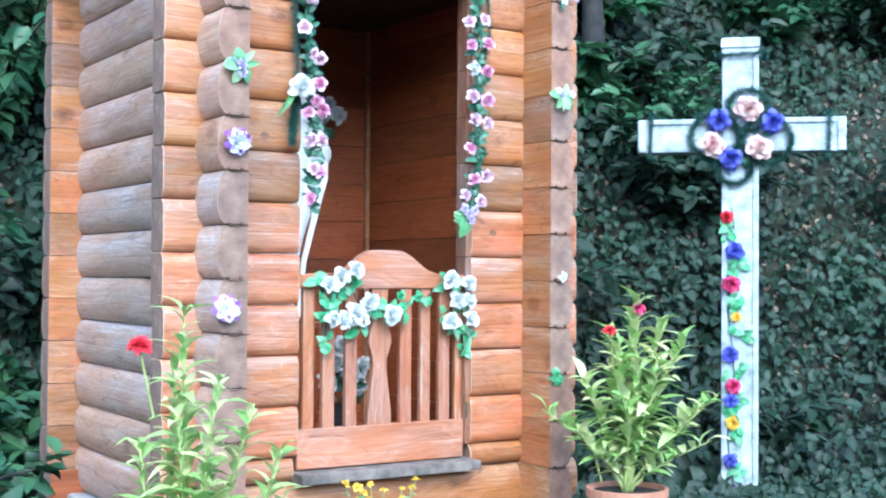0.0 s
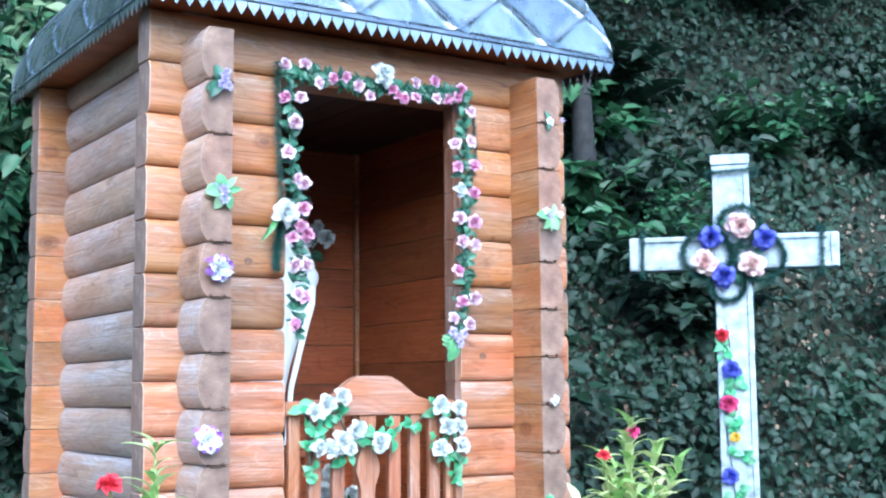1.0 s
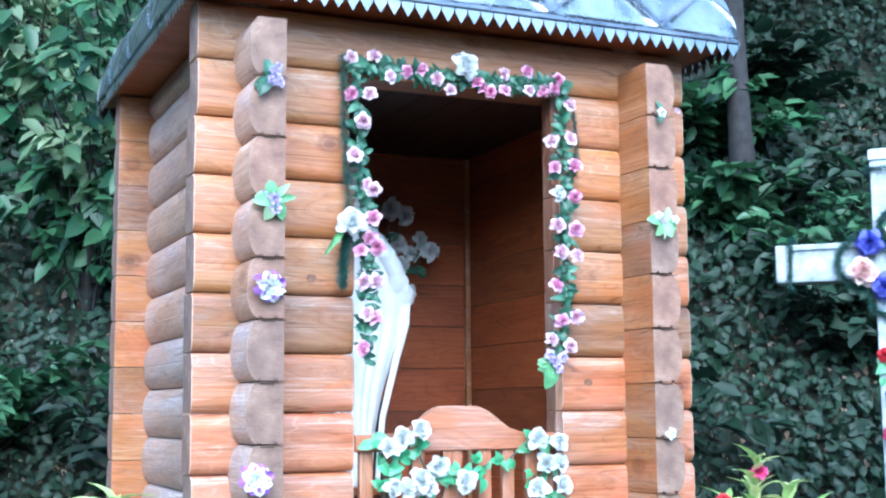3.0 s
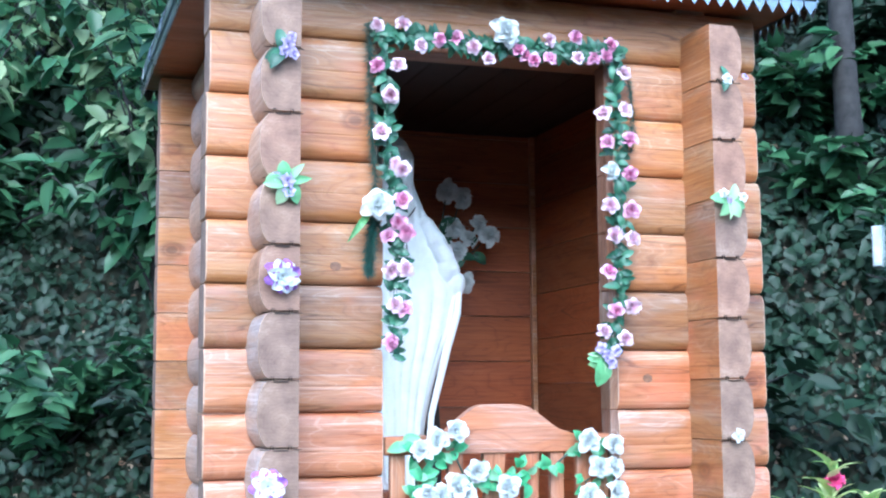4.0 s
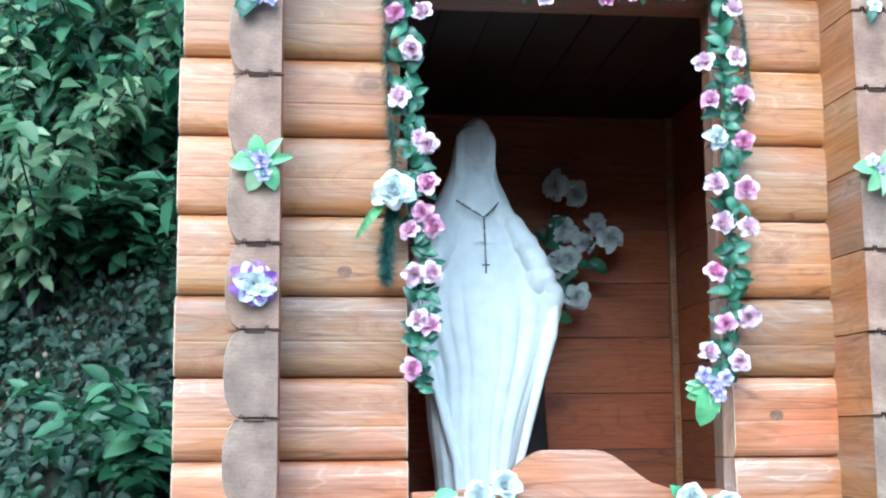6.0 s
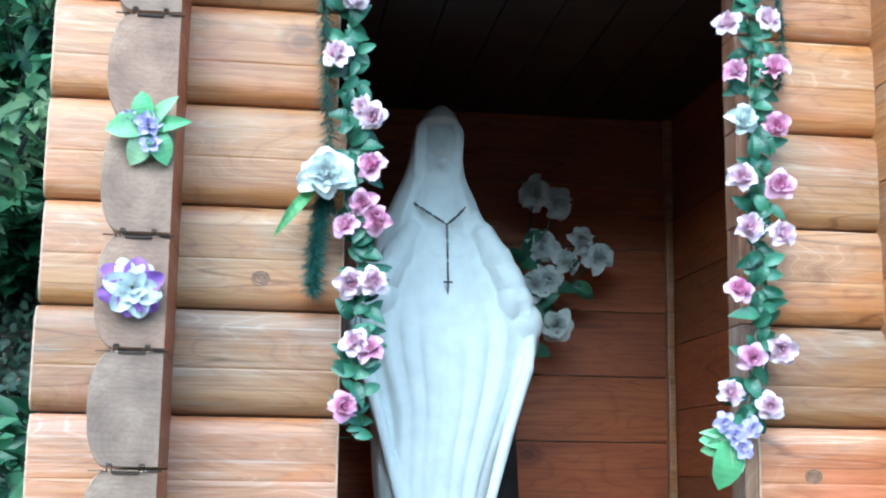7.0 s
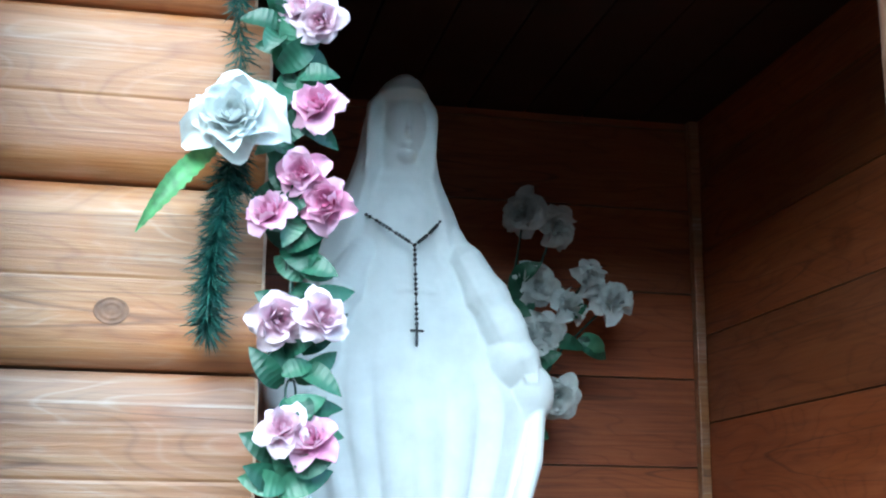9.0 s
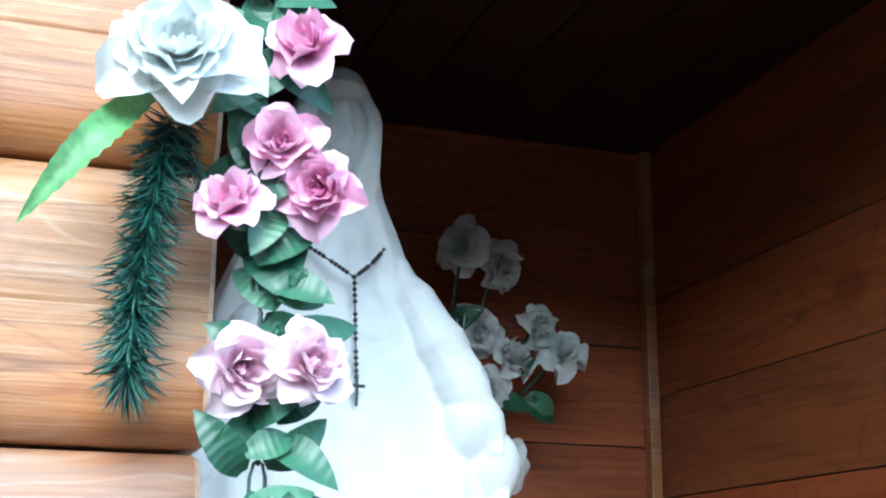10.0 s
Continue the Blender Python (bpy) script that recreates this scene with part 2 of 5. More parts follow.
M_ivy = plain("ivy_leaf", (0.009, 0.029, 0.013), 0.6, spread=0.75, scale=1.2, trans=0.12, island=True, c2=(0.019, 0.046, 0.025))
M_shrub = plain("shrub_leaf", (0.026, 0.085, 0.036), 0.45, spread=0.5, scale=3, trans=0.22, island=True, c2=(0.08, 0.18, 0.08))
M_crown = plain("tree_leaf", (0.075, 0.165, 0.07), 0.5, spread=0.5, scale=3, trans=0.4, island=True, c2=(0.31, 0.40, 0.22))
M_litter = plain("fallen_leaf", (0.16, 0.11, 0.07), 0.8, spread=0.5, scale=9, island=True, c2=(0.34, 0.27, 0.20))
M_bark = plain("dark_bark", (0.026, 0.025, 0.025), 0.9, spread=0.5, scale=14, relief=0.9)


def make_ground():
    m, n, l, b = shader("leaf_mould_earth", 0.95)
    a = noise_at(n, l, 1.1, detail=6)
    c = noise_at(n, l, 16.0, detail=8, rough=0.7)
    # earth colour kept dark so bare spots between leaves read as shade
    base = mix(n, l, "MIX", a, ramp(n, l, c, [(0.3, (0.014, 0.012, 0.009)), (0.7, (0.055, 0.043, 0.032))]), ramp(n, l, c, [(0.35, (0.012, 0.022, 0.010)), (0.7, (0.03, 0.045, 0.02))]))
    l.new(base, b.inputs["Base Color"])
    bump(n, l, b, c, 0.8, 0.03)
    return m


def make_zinc():
    """Thin galvanised sheet, spangled and slightly dented."""
    m, n, l, b = shader("galvanised_sheet", 0.2, 0.85)
    a = noise_at(n, l, 5.0, detail=5, distort=1.0)
    c = noise_at(n, l, 2.8, detail=2)
    l.new(ramp(n, l, a, [(0.3, (0.16, 0.19, 0.21)), (0.7, (0.37, 0.41, 0.43))]), b.inputs["Base Color"])
    l.new(ramp(n, l, a, [(0.3, (0.20,) * 3), (0.75, (0.38,) * 3)]), b.inputs["Roughness"])
    bump(n, l, b, c, 0.28, 0.03)
    return m


def add_ribs(m):
    """Side ribs pressed into fabric leaves."""
    n, l = m.node_tree.nodes, m.node_tree.links
    tc, w, k = n.new("ShaderNodeTexCoord"), n.new("ShaderNodeTexWave"), n.new("ShaderNodeBump")
    w.inputs["Scale"].default_value, w.inputs["Distortion"].default_value = 48.0, 1.5
    l.new(tc.outputs["Object"], w.inputs["Vector"])
    l.new(w.outputs["Fac"], k.inputs["Height"])
    k.inputs["Strength"].default_value, k.inputs["Distance"].default_value = 0.25, 0.0012
    l.new(k.outputs[0], n["Principled BSDF"].inputs["Normal"])


add_ribs(M_silk), add_ribs(M_lime), add_ribs(M_mint)
M_ground, M_zinc = make_ground(), make_zinc()


# ---- mesh helpers ----
def mesh_of(bm, name, mat, smooth=False):
    me = bpy.data.meshes.new(name)
    bmesh.ops.recalc_face_normals(bm, faces=bm.faces)
    bm.to_mesh(me)
    bm.free()
    for k in (mat if isinstance(mat, (list, tuple)) else [mat]):
        me.materials.append(k)
    if smooth:
        me.polygons.foreach_set("use_smooth", [True] * len(me.polygons))
    return me


def thing(name, label, category, data=None, at=None, group="", kind=""):
    ob = tagged(new(name, data), label, category, group, kind)
    if at is not None:
        ob.matrix_world = at
    return ob


def piece(name, me, parent, at=None, label=""):
    petals = ()
    if isinstance(me, tuple):
        me, petals = me
    ob = new(name, me)
    for p in petals:
        new("petal", p).parent = ob
    ob.parent = parent
    if at is not None:
        ob.matrix_basis = at
    return tagged(ob, label)


def part(name, bm, mat, parent, label="", at=None, smooth=False):
    return piece(name, mesh_of(bm, name, mat, smooth), parent, at, label)


def box(bm, x0, x1, y0, y1, z0, z1, bevel=0.004):
    r = bmesh.ops.create_cube(bm, size=1.0, matrix=Matrix.Translation(((x0 + x1) / 2, (y0 + y1) / 2, (z0 + z1) / 2)) @ Matrix.Diagonal((x1 - x0, y1 - y0, z1 - z0, 1)))
    if bevel:
        edges = list({e for v in r["verts"] for e in v.link_edges})
        bmesh.ops.bevel(bm, geom=edges, offset=bevel, segments=2, affect="EDGES", profile=0.6)
    return bm


def prism(bm, outline, y0, y1):
    """A plate with its outline in x and z, from y0 to y1."""
    a = [bm.verts.new((x, y0, z)) for x, z in outline]
    b = [bm.verts.new((x, y1, z)) for x, z in outline]
    bm.faces.new(a), bm.faces.new(b[::-1])
    for k in range(len(a)):
        j = (k + 1) % len(a)
        bm.faces.new((a[k], b[k], b[j], a[j]))
    return bm


def tube(bm, pts, radii, sides=8):
    """A round tube through points, with its own radius at each."""
    rings = []
    for k, p in enumerate(pts):
        p = Vector(p)
        d = (Vector(pts[min(k + 1, len(pts) - 1)]) - Vector(pts[max(k - 1, 0)])).normalized()
        u = d.orthogonal().normalized() if abs(d.z) < 0.95 else Vector((1, 0, 0)).cross(d).normalized()
        w = d.cross(u)
        r = radii[k] if isinstance(radii, (list, tuple)) else radii
        rings.append([bm.verts.new(p + r * (math.cos(a) * u + math.sin(a) * w)) for a in (2 * math.pi * i / sides for i in range(sides))])
    for a, b in zip(rings, rings[1:]):
        for i in range(sides):
            j = (i + 1) % sides
            bm.faces.new((a[i], a[j], b[j], b[i]))
    bm.faces.new(rings[0][::-1]), bm.faces.new(rings[-1])
    return bm


def leaves_mesh(name, pos, way, up, length, width, mat, fold=0.18, droop=0.15):
    """Many folded leaves in one mesh: base at pos, tip along way, upper face to up."""
    way = way / np.linalg.norm(way, axis=1, keepdims=True)
    side = np.cross(way, up)
    side /= np.linalg.norm(side, axis=1, keepdims=True) + 1e-9
    nrm = np.cross(side, way)
    L, W = length[:, None], width[:, None]
    v = np.stack([pos,
                  pos + way * L * 0.28 + side * W * 0.45 + nrm * W * fold,
                  pos + way * L * 0.66 + side * W * 0.38 + nrm * (W * fold - L * droop * 0.4),
                  pos + way * L - nrm * L * droop,
                  pos + way * L * 0.66 - side * W * 0.38 + nrm * (W * fold - L * droop * 0.4),
                  pos + way * L * 0.28 - side * W * 0.45 + nrm * W * fold], axis=1)
    n = len(pos)
    idx = (np.arange(n) * 6)[:, None]
    quads = np.concatenate([idx + np.array([[0, 3, 2, 1]]), idx + np.array([[0, 5, 4, 3]])], axis=1).reshape(-1)
    me = bpy.data.meshes.new(name)
    me.vertices.add(n * 6), me.loops.add(n * 8), me.polygons.add(n * 2)
    me.vertices.foreach_set("co", v.reshape(-1).astype(np.float32))
    me.loops.foreach_set("vertex_index", quads.astype(np.int32))
    me.polygons.foreach_set("loop_start", (np.arange(n * 2) * 4).astype(np.int32))
    me.update(calc_edges=True)
    me.materials.append(mat)
    return me


# ---- ground and hillside ----
def step(a, b, v):
    t = min(1.0, max(0.0, (v - a) / (b - a)))
    return t * t * (3 - 2 * t)


def ground_z(x, y):
    d = 0.35 * x + 0.94 * y
    z = 0.42 * step(1.2, 3.5, d)
    rise = max(0.0, d - 6.45)
    z += 1.25 * rise - 0.35 * (1 - math.exp(-rise * 1.5)) if rise < 14 else 17.15
    # unseen rise behind the camera, added to block low sky light
    far = max(0.0, -7.0 - d)
    z += 0.42 * far if far < 22 else 9.24
    rough = step(4.6, 7.5, d)
    z += rough * 0.22 * noise.noise((x * 0.55, y * 0.55, 3.0)) + rough * 0.07 * noise.noise((x * 2.1, y * 2.1, 8.0))
    return z + 0.02 * noise.noise((x * 1.7, y * 1.7, 0.0))


def make_ground_sheet():
    lines = sorted([-400, -200, -90, -45, -32, -25, -20, -16, -13] + [-11 + 0.3 * k for k in range(105)] + [24, 32, 50, 90, 200, 400])
    co = [(x, y, ground_z(x, y)) for y in lines for x in lines]
    n = len(lines)
    faces = [(j * n + i, j * n + i + 1, (j + 1) * n + i + 1, (j + 1) * n + i) for j in range(n - 1) for i in range(n - 1)]
    me = bpy.data.meshes.new("ground")
    me.from_pydata(co, [], faces)
    me.materials.append(M_ground)
    me.polygons.foreach_set("use_smooth", [True] * len(faces))
    thing("ground", "dark leaf-mould earth rising into a steep wooded bank, added slope opposite", "ground", me, kind="structure")


make_ground_sheet()

# ---- the chapel: log walls ----
COURSE, SEAM = 0.1803, 1.571
X_END_L, X_END_R = 1.53, 3.29
Y_COL, Y_FRONT, Y_REAR = 3.92, 4.10, 5.38
OPEN_L, OPEN_R, OPEN_TOP = 2.02, 2.775, 2.64
DEEP, BULGE = 0.112, 0.019


def shoulder(a, flat=0.55):
    """How far the rounded shoulder of a log falls back, 0 to 1, at a from -1 to 1 up its face."""
    q = max(0.0, (min(1.0, abs(a)) - flat) / (1 - flat))
    return 0.35 * q ** 2 + 0.65 * (1 - math.sqrt(max(0.0, 1 - q * q)))


def log_bm(x0, x1, h, deep=DEEP, bulge=BULGE, flat=0.55):
    """A log along x with a flat back at y 0 and a face to -y with round shoulders and a glue line, its seam at z 0 and h."""
    bm = bmesh.new()
    prof = [(0.0, 0.0016), (0.0, h - 0.0016)]
    glue = random.uniform(0.0, 0.22)
    steps = [-1.0, -0.985, -0.95, -0.90, -0.82, -0.72, -0.60, -0.35, glue - 0.05, glue - 0.007, glue, glue + 0.007, glue + 0.05, 0.42, 0.60, 0.72, 0.82, 0.90, 0.95, 0.985, 1.0]
    for a in steps:
        y = -deep + shoulder(a, flat) * bulge + 0.02 * bulge * abs(a)
        prof.append((y + (0.0006 if a == glue else 0.0), h / 2 - a * (h / 2 - 0.0016)))
    c = (-(deep / 2), h / 2)
    rings = []
    for x, q in ((x0, 0.978), (x0 + 0.003, 0.993), (x0 + 0.008, 1.0), (x1 - 0.008, 1.0), (x1 - 0.003, 0.993), (x1, 0.978)):
        rings.append([bm.verts.new((x, c[0] + (y - c[0]) * q, c[1] + (z - c[1]) * q)) for y, z in prof])
    n = len(prof)
    for r, (a, b) in enumerate(zip(rings, rings[1:])):
        for i in range(n):
            j = (i + 1) % n
            f = bm.faces.new((a[i], a[j], b[j], b[i]))
            f.material_index = 2 if i == 0 else (3 if r in (0, 4) else 0)
            f.smooth = 2 <= i < n - 1 and r == 2
    for f in (bm.faces.new(rings[0]), bm.faces.new(rings[-1][::-1])):
        f.material_index = 1
    return bm


def log_piece(name, parent, x0, x1, h, at, mats, bulge=0.030, flat=0.2):
    return part(name, log_bm(x0, x1, h, bulge=bulge, flat=flat), mats + [M_edge], parent, at=at)


wall_front = thing("wall_front", "orange varnished round-log wall with a doorway opening", "wall", kind="structure")
wall_rear = thing("wall_rear", "reddish-brown varnished log wall, flat inside", "wall", kind="structure")
wall_west = thing("wall_west", "weathered grey-brown log side wall with projecting ends", "wall", kind="structure")
wall_east = thing("wall_east", "reddish-brown log side wall with projecting ends", "wall", kind="structure")
F = [M_front, M_end, M_shaded_x]
LOW = [M_low, M_end, M_shaded_x]
for k in range(-4, 7):
    z = SEAM + COURSE * k
    at = pose(0, Y_FRONT + DEEP, z)
    if k < 6:
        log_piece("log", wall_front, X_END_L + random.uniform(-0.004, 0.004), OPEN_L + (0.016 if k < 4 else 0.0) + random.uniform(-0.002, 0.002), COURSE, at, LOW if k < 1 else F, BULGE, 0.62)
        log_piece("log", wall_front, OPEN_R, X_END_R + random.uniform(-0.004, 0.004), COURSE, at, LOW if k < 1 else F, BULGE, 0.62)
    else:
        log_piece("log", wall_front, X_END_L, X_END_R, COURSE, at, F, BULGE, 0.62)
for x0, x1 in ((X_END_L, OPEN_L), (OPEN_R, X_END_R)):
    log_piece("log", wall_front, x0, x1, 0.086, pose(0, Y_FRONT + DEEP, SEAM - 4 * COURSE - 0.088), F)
log_piece("log", wall_front, X_END_L - 0.02, X_END_R + 0.02, 0.17, pose(0, Y_FRONT + DEEP + 0.01, 0.588), F)
for k in range(-5, 7):
    z = SEAM + COURSE * k
    log_piece("log", wall_rear, -X_END_R, -1.71, COURSE, pose(0, Y_REAR, z, 0, 0, 180), [M_back, M_end, M_shaded_x])
    log_piece("log", wall_rear, -1.71, -X_END_L, COURSE, pose(0, Y_REAR + 0.06, z, 0, 0, 180), [M_back, M_end, M_back])
log_piece("log", wall_rear, -X_END_R, -X_END_L, 0.12, pose(0, Y_REAR, 0.55, 0, 0, 180), [M_back, M_end, M_shaded_x])
Y_TAIL = 5.66
for k in range(-6, 7):
    z = SEAM + COURSE * (k + 0.5)
    h = COURSE
    if k == 6:
        h = COURSE * 0.62
    if k == -6:
        z, h = 0.575, SEAM - 4.5 * COURSE - 0.575
    j = random.uniform(-0.002, 0.002)
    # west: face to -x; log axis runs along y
    log_piece("log", wall_west, -Y_TAIL, -(Y_COL if k < 6 else 4.125) + j, h, pose(1.757, 0, z, 0, 0, -90), [M_side, M_end, M_shaded_x])
    # east: face to +x; behind the front wall its inner face has shade in its colour
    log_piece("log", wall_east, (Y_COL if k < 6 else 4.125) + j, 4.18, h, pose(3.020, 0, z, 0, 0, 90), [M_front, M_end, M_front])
    log_piece("log", wall_east, 4.18, Y_TAIL, h, pose(3.034, 0, z, 0, 0, 90), [M_front, M_end, M_shaded_x])


def joint_mesh():
    """The dark tongue-and-groove gap seen in the sawn log ends."""
    bm = bmesh.new()
    for x0, x1, z, w in ((-0.054, -0.032, -0.003, 0.0007), (-0.020, 0.020, -0.005, 0.0022), (0.032, 0.054, -0.003, 0.0008)):
        box(bm, x0, x1, -0.001, 0.004, z - w, z + w, 0)
    for x in (-0.024, 0.024):
        box(bm, x - 0.0045, x - 0.003, -0.001, 0.004, -0.005, 0.007, 0)
        box(bm, x + 0.003, x + 0.0045, -0.001, 0.004, -0.005, 0.007, 0)
        box(bm, x - 0.004, x + 0.004, -0.001, 0.004, 0.0055, 0.0078, 0)
    return mesh_of(bm, "joint", M_gap)


def knot_mesh():
    """A dark branch knot with raised growth rings."""
    bm = bmesh.new()
    rings = [[bm.verts.new((r * 1.25 * math.cos(a), d, r * math.sin(a))) for a in (2 * math.pi * i / 20 for i in range(20))] for r, d in ((0.014, 0.002), (0.0125, -0.0004), (0.010, 0.0), (0.0075, -0.0006), (0.005, -0.0002), (0.002, -0.0006))]
    for p, q in zip(rings, rings[1:]):
        for i in range(20):
            bm.faces.new((p[i], p[(i + 1) % 20], q[(i + 1) % 20], q[i]))
    bm.faces.new(rings[-1])
    return mesh_of(bm, "knot", M_knot)


knot = knot_mesh()
for x, z in ((1.897, 1.985), (2.875, 1.665)):
    a = (((z - SEAM) % COURSE) - COURSE / 2) / (COURSE / 2 - 0.003)
    piece("knot", knot, wall_front, pose(x, Y_FRONT + BULGE * shoulder(a, 0.62) - 0.0003, z))
joint = joint_mesh()
for k in range(-5, 6):
    z = SEAM + COURSE * (k + 0.5)
    piece("joint", joint, wall_west, pose(1.708, Y_COL - 0.0024, z))
    piece("joint", joint, wall_east, pose(3.068, Y_COL - 0.0024, z))

# doorway linings and inner corner strips
for k in range(-4, 6):
    z0 = SEAM + COURSE * k
    b = bmesh.new()
    part("door_lining", box(b, OPEN_R - 0.025 + random.uniform(-0.001, 0.001), OPEN_R, 4.104, 4.168, z0 + 0.001, min(z0 + COURSE - 0.001, OPEN_TOP), 0.002), M_lining, wall_front)
b = bmesh.new()
part("door_head", box(b, OPEN_L, OPEN_R, 4.108, 4.225, OPEN_TOP - 0.005, SEAM + 6 * COURSE + 0.01), M_gate_x, wall_front)
for x in (3.021, 1.770):
    b = bmesh.new()
    part("corner_strip", box(b, x - 0.011, x + 0.011, Y_REAR - 0.024, Y_REAR - 0.001, 0.80, 2.84), M_back, wall_rear)

# floor, ceiling, foundation
b = bmesh.new()
floor = thing("floor", "dark brown plank floor of the chapel", "floor", mesh_of(box(b, 1.76, 3.005, 4.215, Y_REAR - 0.002, 0.70, 0.80), "floor", M_shaded_x), kind="structure")
b = bmesh.new()

# ceiling set low and black, painting the shade of the upper interior
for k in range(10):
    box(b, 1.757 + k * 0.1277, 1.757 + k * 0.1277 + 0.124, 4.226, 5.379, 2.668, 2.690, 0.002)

ceiling = thing("ceiling", "board ceiling set low, coloured near-black for the interior shade", "ceiling", mesh_of(b, "ceiling", M_shade_board), kind="structure")
b = bmesh.new()
box(b, 1.60, 3.22, 4.04, 5.6, 0.20, 0.572, 0.015)
thing("foundation", "rough grey concrete plinth under the log walls", "foundation", mesh_of(b, "foundation", M_stone), kind="structure")
b = bmesh.new()
box(b, 2.02, 2.78, 4.03, 4.24, 0.758, 0.795, 0.006)
thing("door_sill", "worn grey wooden sill below the gate", "sill", mesh_of(b, "door_sill", M_sill), kind="structure")


# ---- roof ----
EX0, EX1, EY0, EY1, EZ = 1.485, 3.405, 3.925, 5.72, 2.836
RISE = 0.64


def roof_in(s):
    """How far in from the eaves (0 to 1) and how high the domed roof is at s along its slope."""
    a = s * math.pi / 2
    return 1 - math.cos(a) if s < 1 else 1.0, math.sin(a) ** 1.04


def roof_at(side, u, s):
    """A point of one roof face: u from -1 to 1 along the eaves, s up the slope."""
    cx, cy, hx, hy = (EX0 + EX1) / 2, (EY0 + EY1) / 2, (EX1 - EX0) / 2, (EY1 - EY0) / 2
    inn, up = roof_in(s)
    k = 1 - inn
    x, y = ((u, -1), (1, u), (-u, 1), (-1, -u))[side]
    return Vector((cx + x * hx * k, cy + y * hy * k, EZ + 0.03 + up * RISE))


def roof_face_mesh(side):
    """The under-sheet of one face."""
    bm = bmesh.new()
    rows = [[bm.verts.new(roof_at(side, -1 + 2 * i / 10, j / 14)) for i in range(11)] for j in range(14)]
    top = bm.verts.new(roof_at(side, 0, 1))
    for a, c in zip(rows, rows[1:]):
        for i in range(10):
            bm.faces.new((a[i], a[i + 1], c[i + 1], c[i]))
    for i in range(10):
        bm.faces.new((rows[-1][i], rows[-1][i + 1], top))
    return bm


def shingle_bm(side, u0, s0, du, ds):
    """A diamond of sheet metal with a folded rim, laid on the curved face."""
    bm = bmesh.new()
    out = []
    steps = 5
    for (a, c), (p, q) in zip(((0, -1), (1, 0), (0, 1), (-1, 0)), ((1, 0), (0, 1), (-1, 0), (0, -1))):
        for k in range(steps):
            f = k / steps
            out.append((a + (p - a) * f, c + (q - c) * f))
    cx, cy = (EX0 + EX1) / 2, (EY0 + EY1) / 2

    def spot(a, c, shrink, lift):
        s = min(0.999, max(0.0, s0 + c * ds * shrink))
        k = max(1e-3, 1 - roof_in(s)[0])
        u = min(1.0, max(-1.0, (u0 + a * du * shrink) / k))
        p = roof_at(side, u, s)
        e = 0.02
        t1 = roof_at(side, 0, min(0.999, s + e)) - roof_at(side, 0, max(0, s - e))
        t2 = roof_at(side, 1, 0.0) - roof_at(side, -1, 0.0)
        n = t2.cross(t1).normalized()
        return p + n * lift
    rim = [bm.verts.new(spot(a, c, 1.0, 0.001)) for a, c in out]
    lip = [bm.verts.new(spot(a, c, 0.994, 0.005)) for a, c in out]
    ins = [bm.verts.new(spot(a, c, 0.974, 0.005)) for a, c in out]
    low = [bm.verts.new(spot(a, c, 0.960, 0.002)) for a, c in out]
    wide = [bm.verts.new(spot(a, c, 0.72, 0.0025)) for a, c in out]
    mids = [bm.verts.new(spot(a, c, 0.40, 0.003 + random.uniform(-0.001, 0.001))) for a, c in out]
    mid = bm.verts.new(spot(0, 0, 0, 0.003 + random.uniform(-0.001, 0.0015)))
    n = len(out)
    for A, B in ((rim, lip), (lip, ins), (ins, low), (low, wide), (wide, mids)):
        for i in range(n):
            j = (i + 1) % n
            f = bm.faces.new((A[i], A[j], B[j], B[i]))
            f.smooth = A is low or A is wide
    for i in range(n):
        f = bm.faces.new((mids[i], mids[(i + 1) % n], mid))
        f.smooth = True
    bmesh.ops.remove_doubles(bm, verts=bm.verts, dist=0.0004)
    return bm


roof = thing("roof", "domed roof of galvanised diamond sheets with a sawtooth edge", "roof", kind="structure")
for side in range(4):
    part("roof_sheet", roof_face_mesh(side), M_zinc, roof, smooth=True)
DU, DS = 0.2215, 0.165
for side in (0, 1, 3):
    for row in range(6):
        s = 0.012 + DS * row
        k = 1 - roof_in(s)[0]
        for col in range(-5, 6):
            u = (2 * col + row % 2) * DU
            if abs(u) < k + DU * 0.6:
                part("shingle", shingle_bm(side, u, s, DU, DS), M_zinc, roof)


def edge_bm(length):
    """The sawtooth drip edge along x, teeth down."""
    bm = bmesh.new()
    n = round(length / 0.046)
    w = length / n
    for k in range(n):
        x = k * w
        prism(bm, [(x + 0.001, 0.012), (x + w - 0.001, 0.012), (x + w - 0.003, -0.008), (x + w / 2, -0.040 + random.uniform(-0.003, 0.003)), (x + 0.003, -0.008)], -0.001, 0.001)
    # the folded lip above the teeth leans back to the roof
    prof = [(-0.004, 0.008), (-0.008, 0.012), (0.016, 0.052), (0.022, 0.050), (0.004, 0.008)]
    ends = [[bm.verts.new((x, y, z)) for y, z in prof] for x in (0.0, length)]
    for k in range(5):
        j = (k + 1) % 5
        bm.faces.new((ends[0][k], ends[0][j], ends[1][j], ends[1][k]))
    bm.faces.new(ends[0]), bm.faces.new(ends[1])
    return bm


for x0, y0, turn, ln in ((EX0, EY0 - 0.006, 0, EX1 - EX0), (EX1 + 0.006, EY0, 90, EY1 - EY0), (EX1, EY1 + 0.006, 180, EX1 - EX0), (EX0 - 0.006, EY1, 270, EY1 - EY0)):
    part("drip_edge", edge_bm(ln), M_zinc, roof, "sawtooth-cut zinc drip edge", pose(x0, y0, EZ, 0, 0, turn))
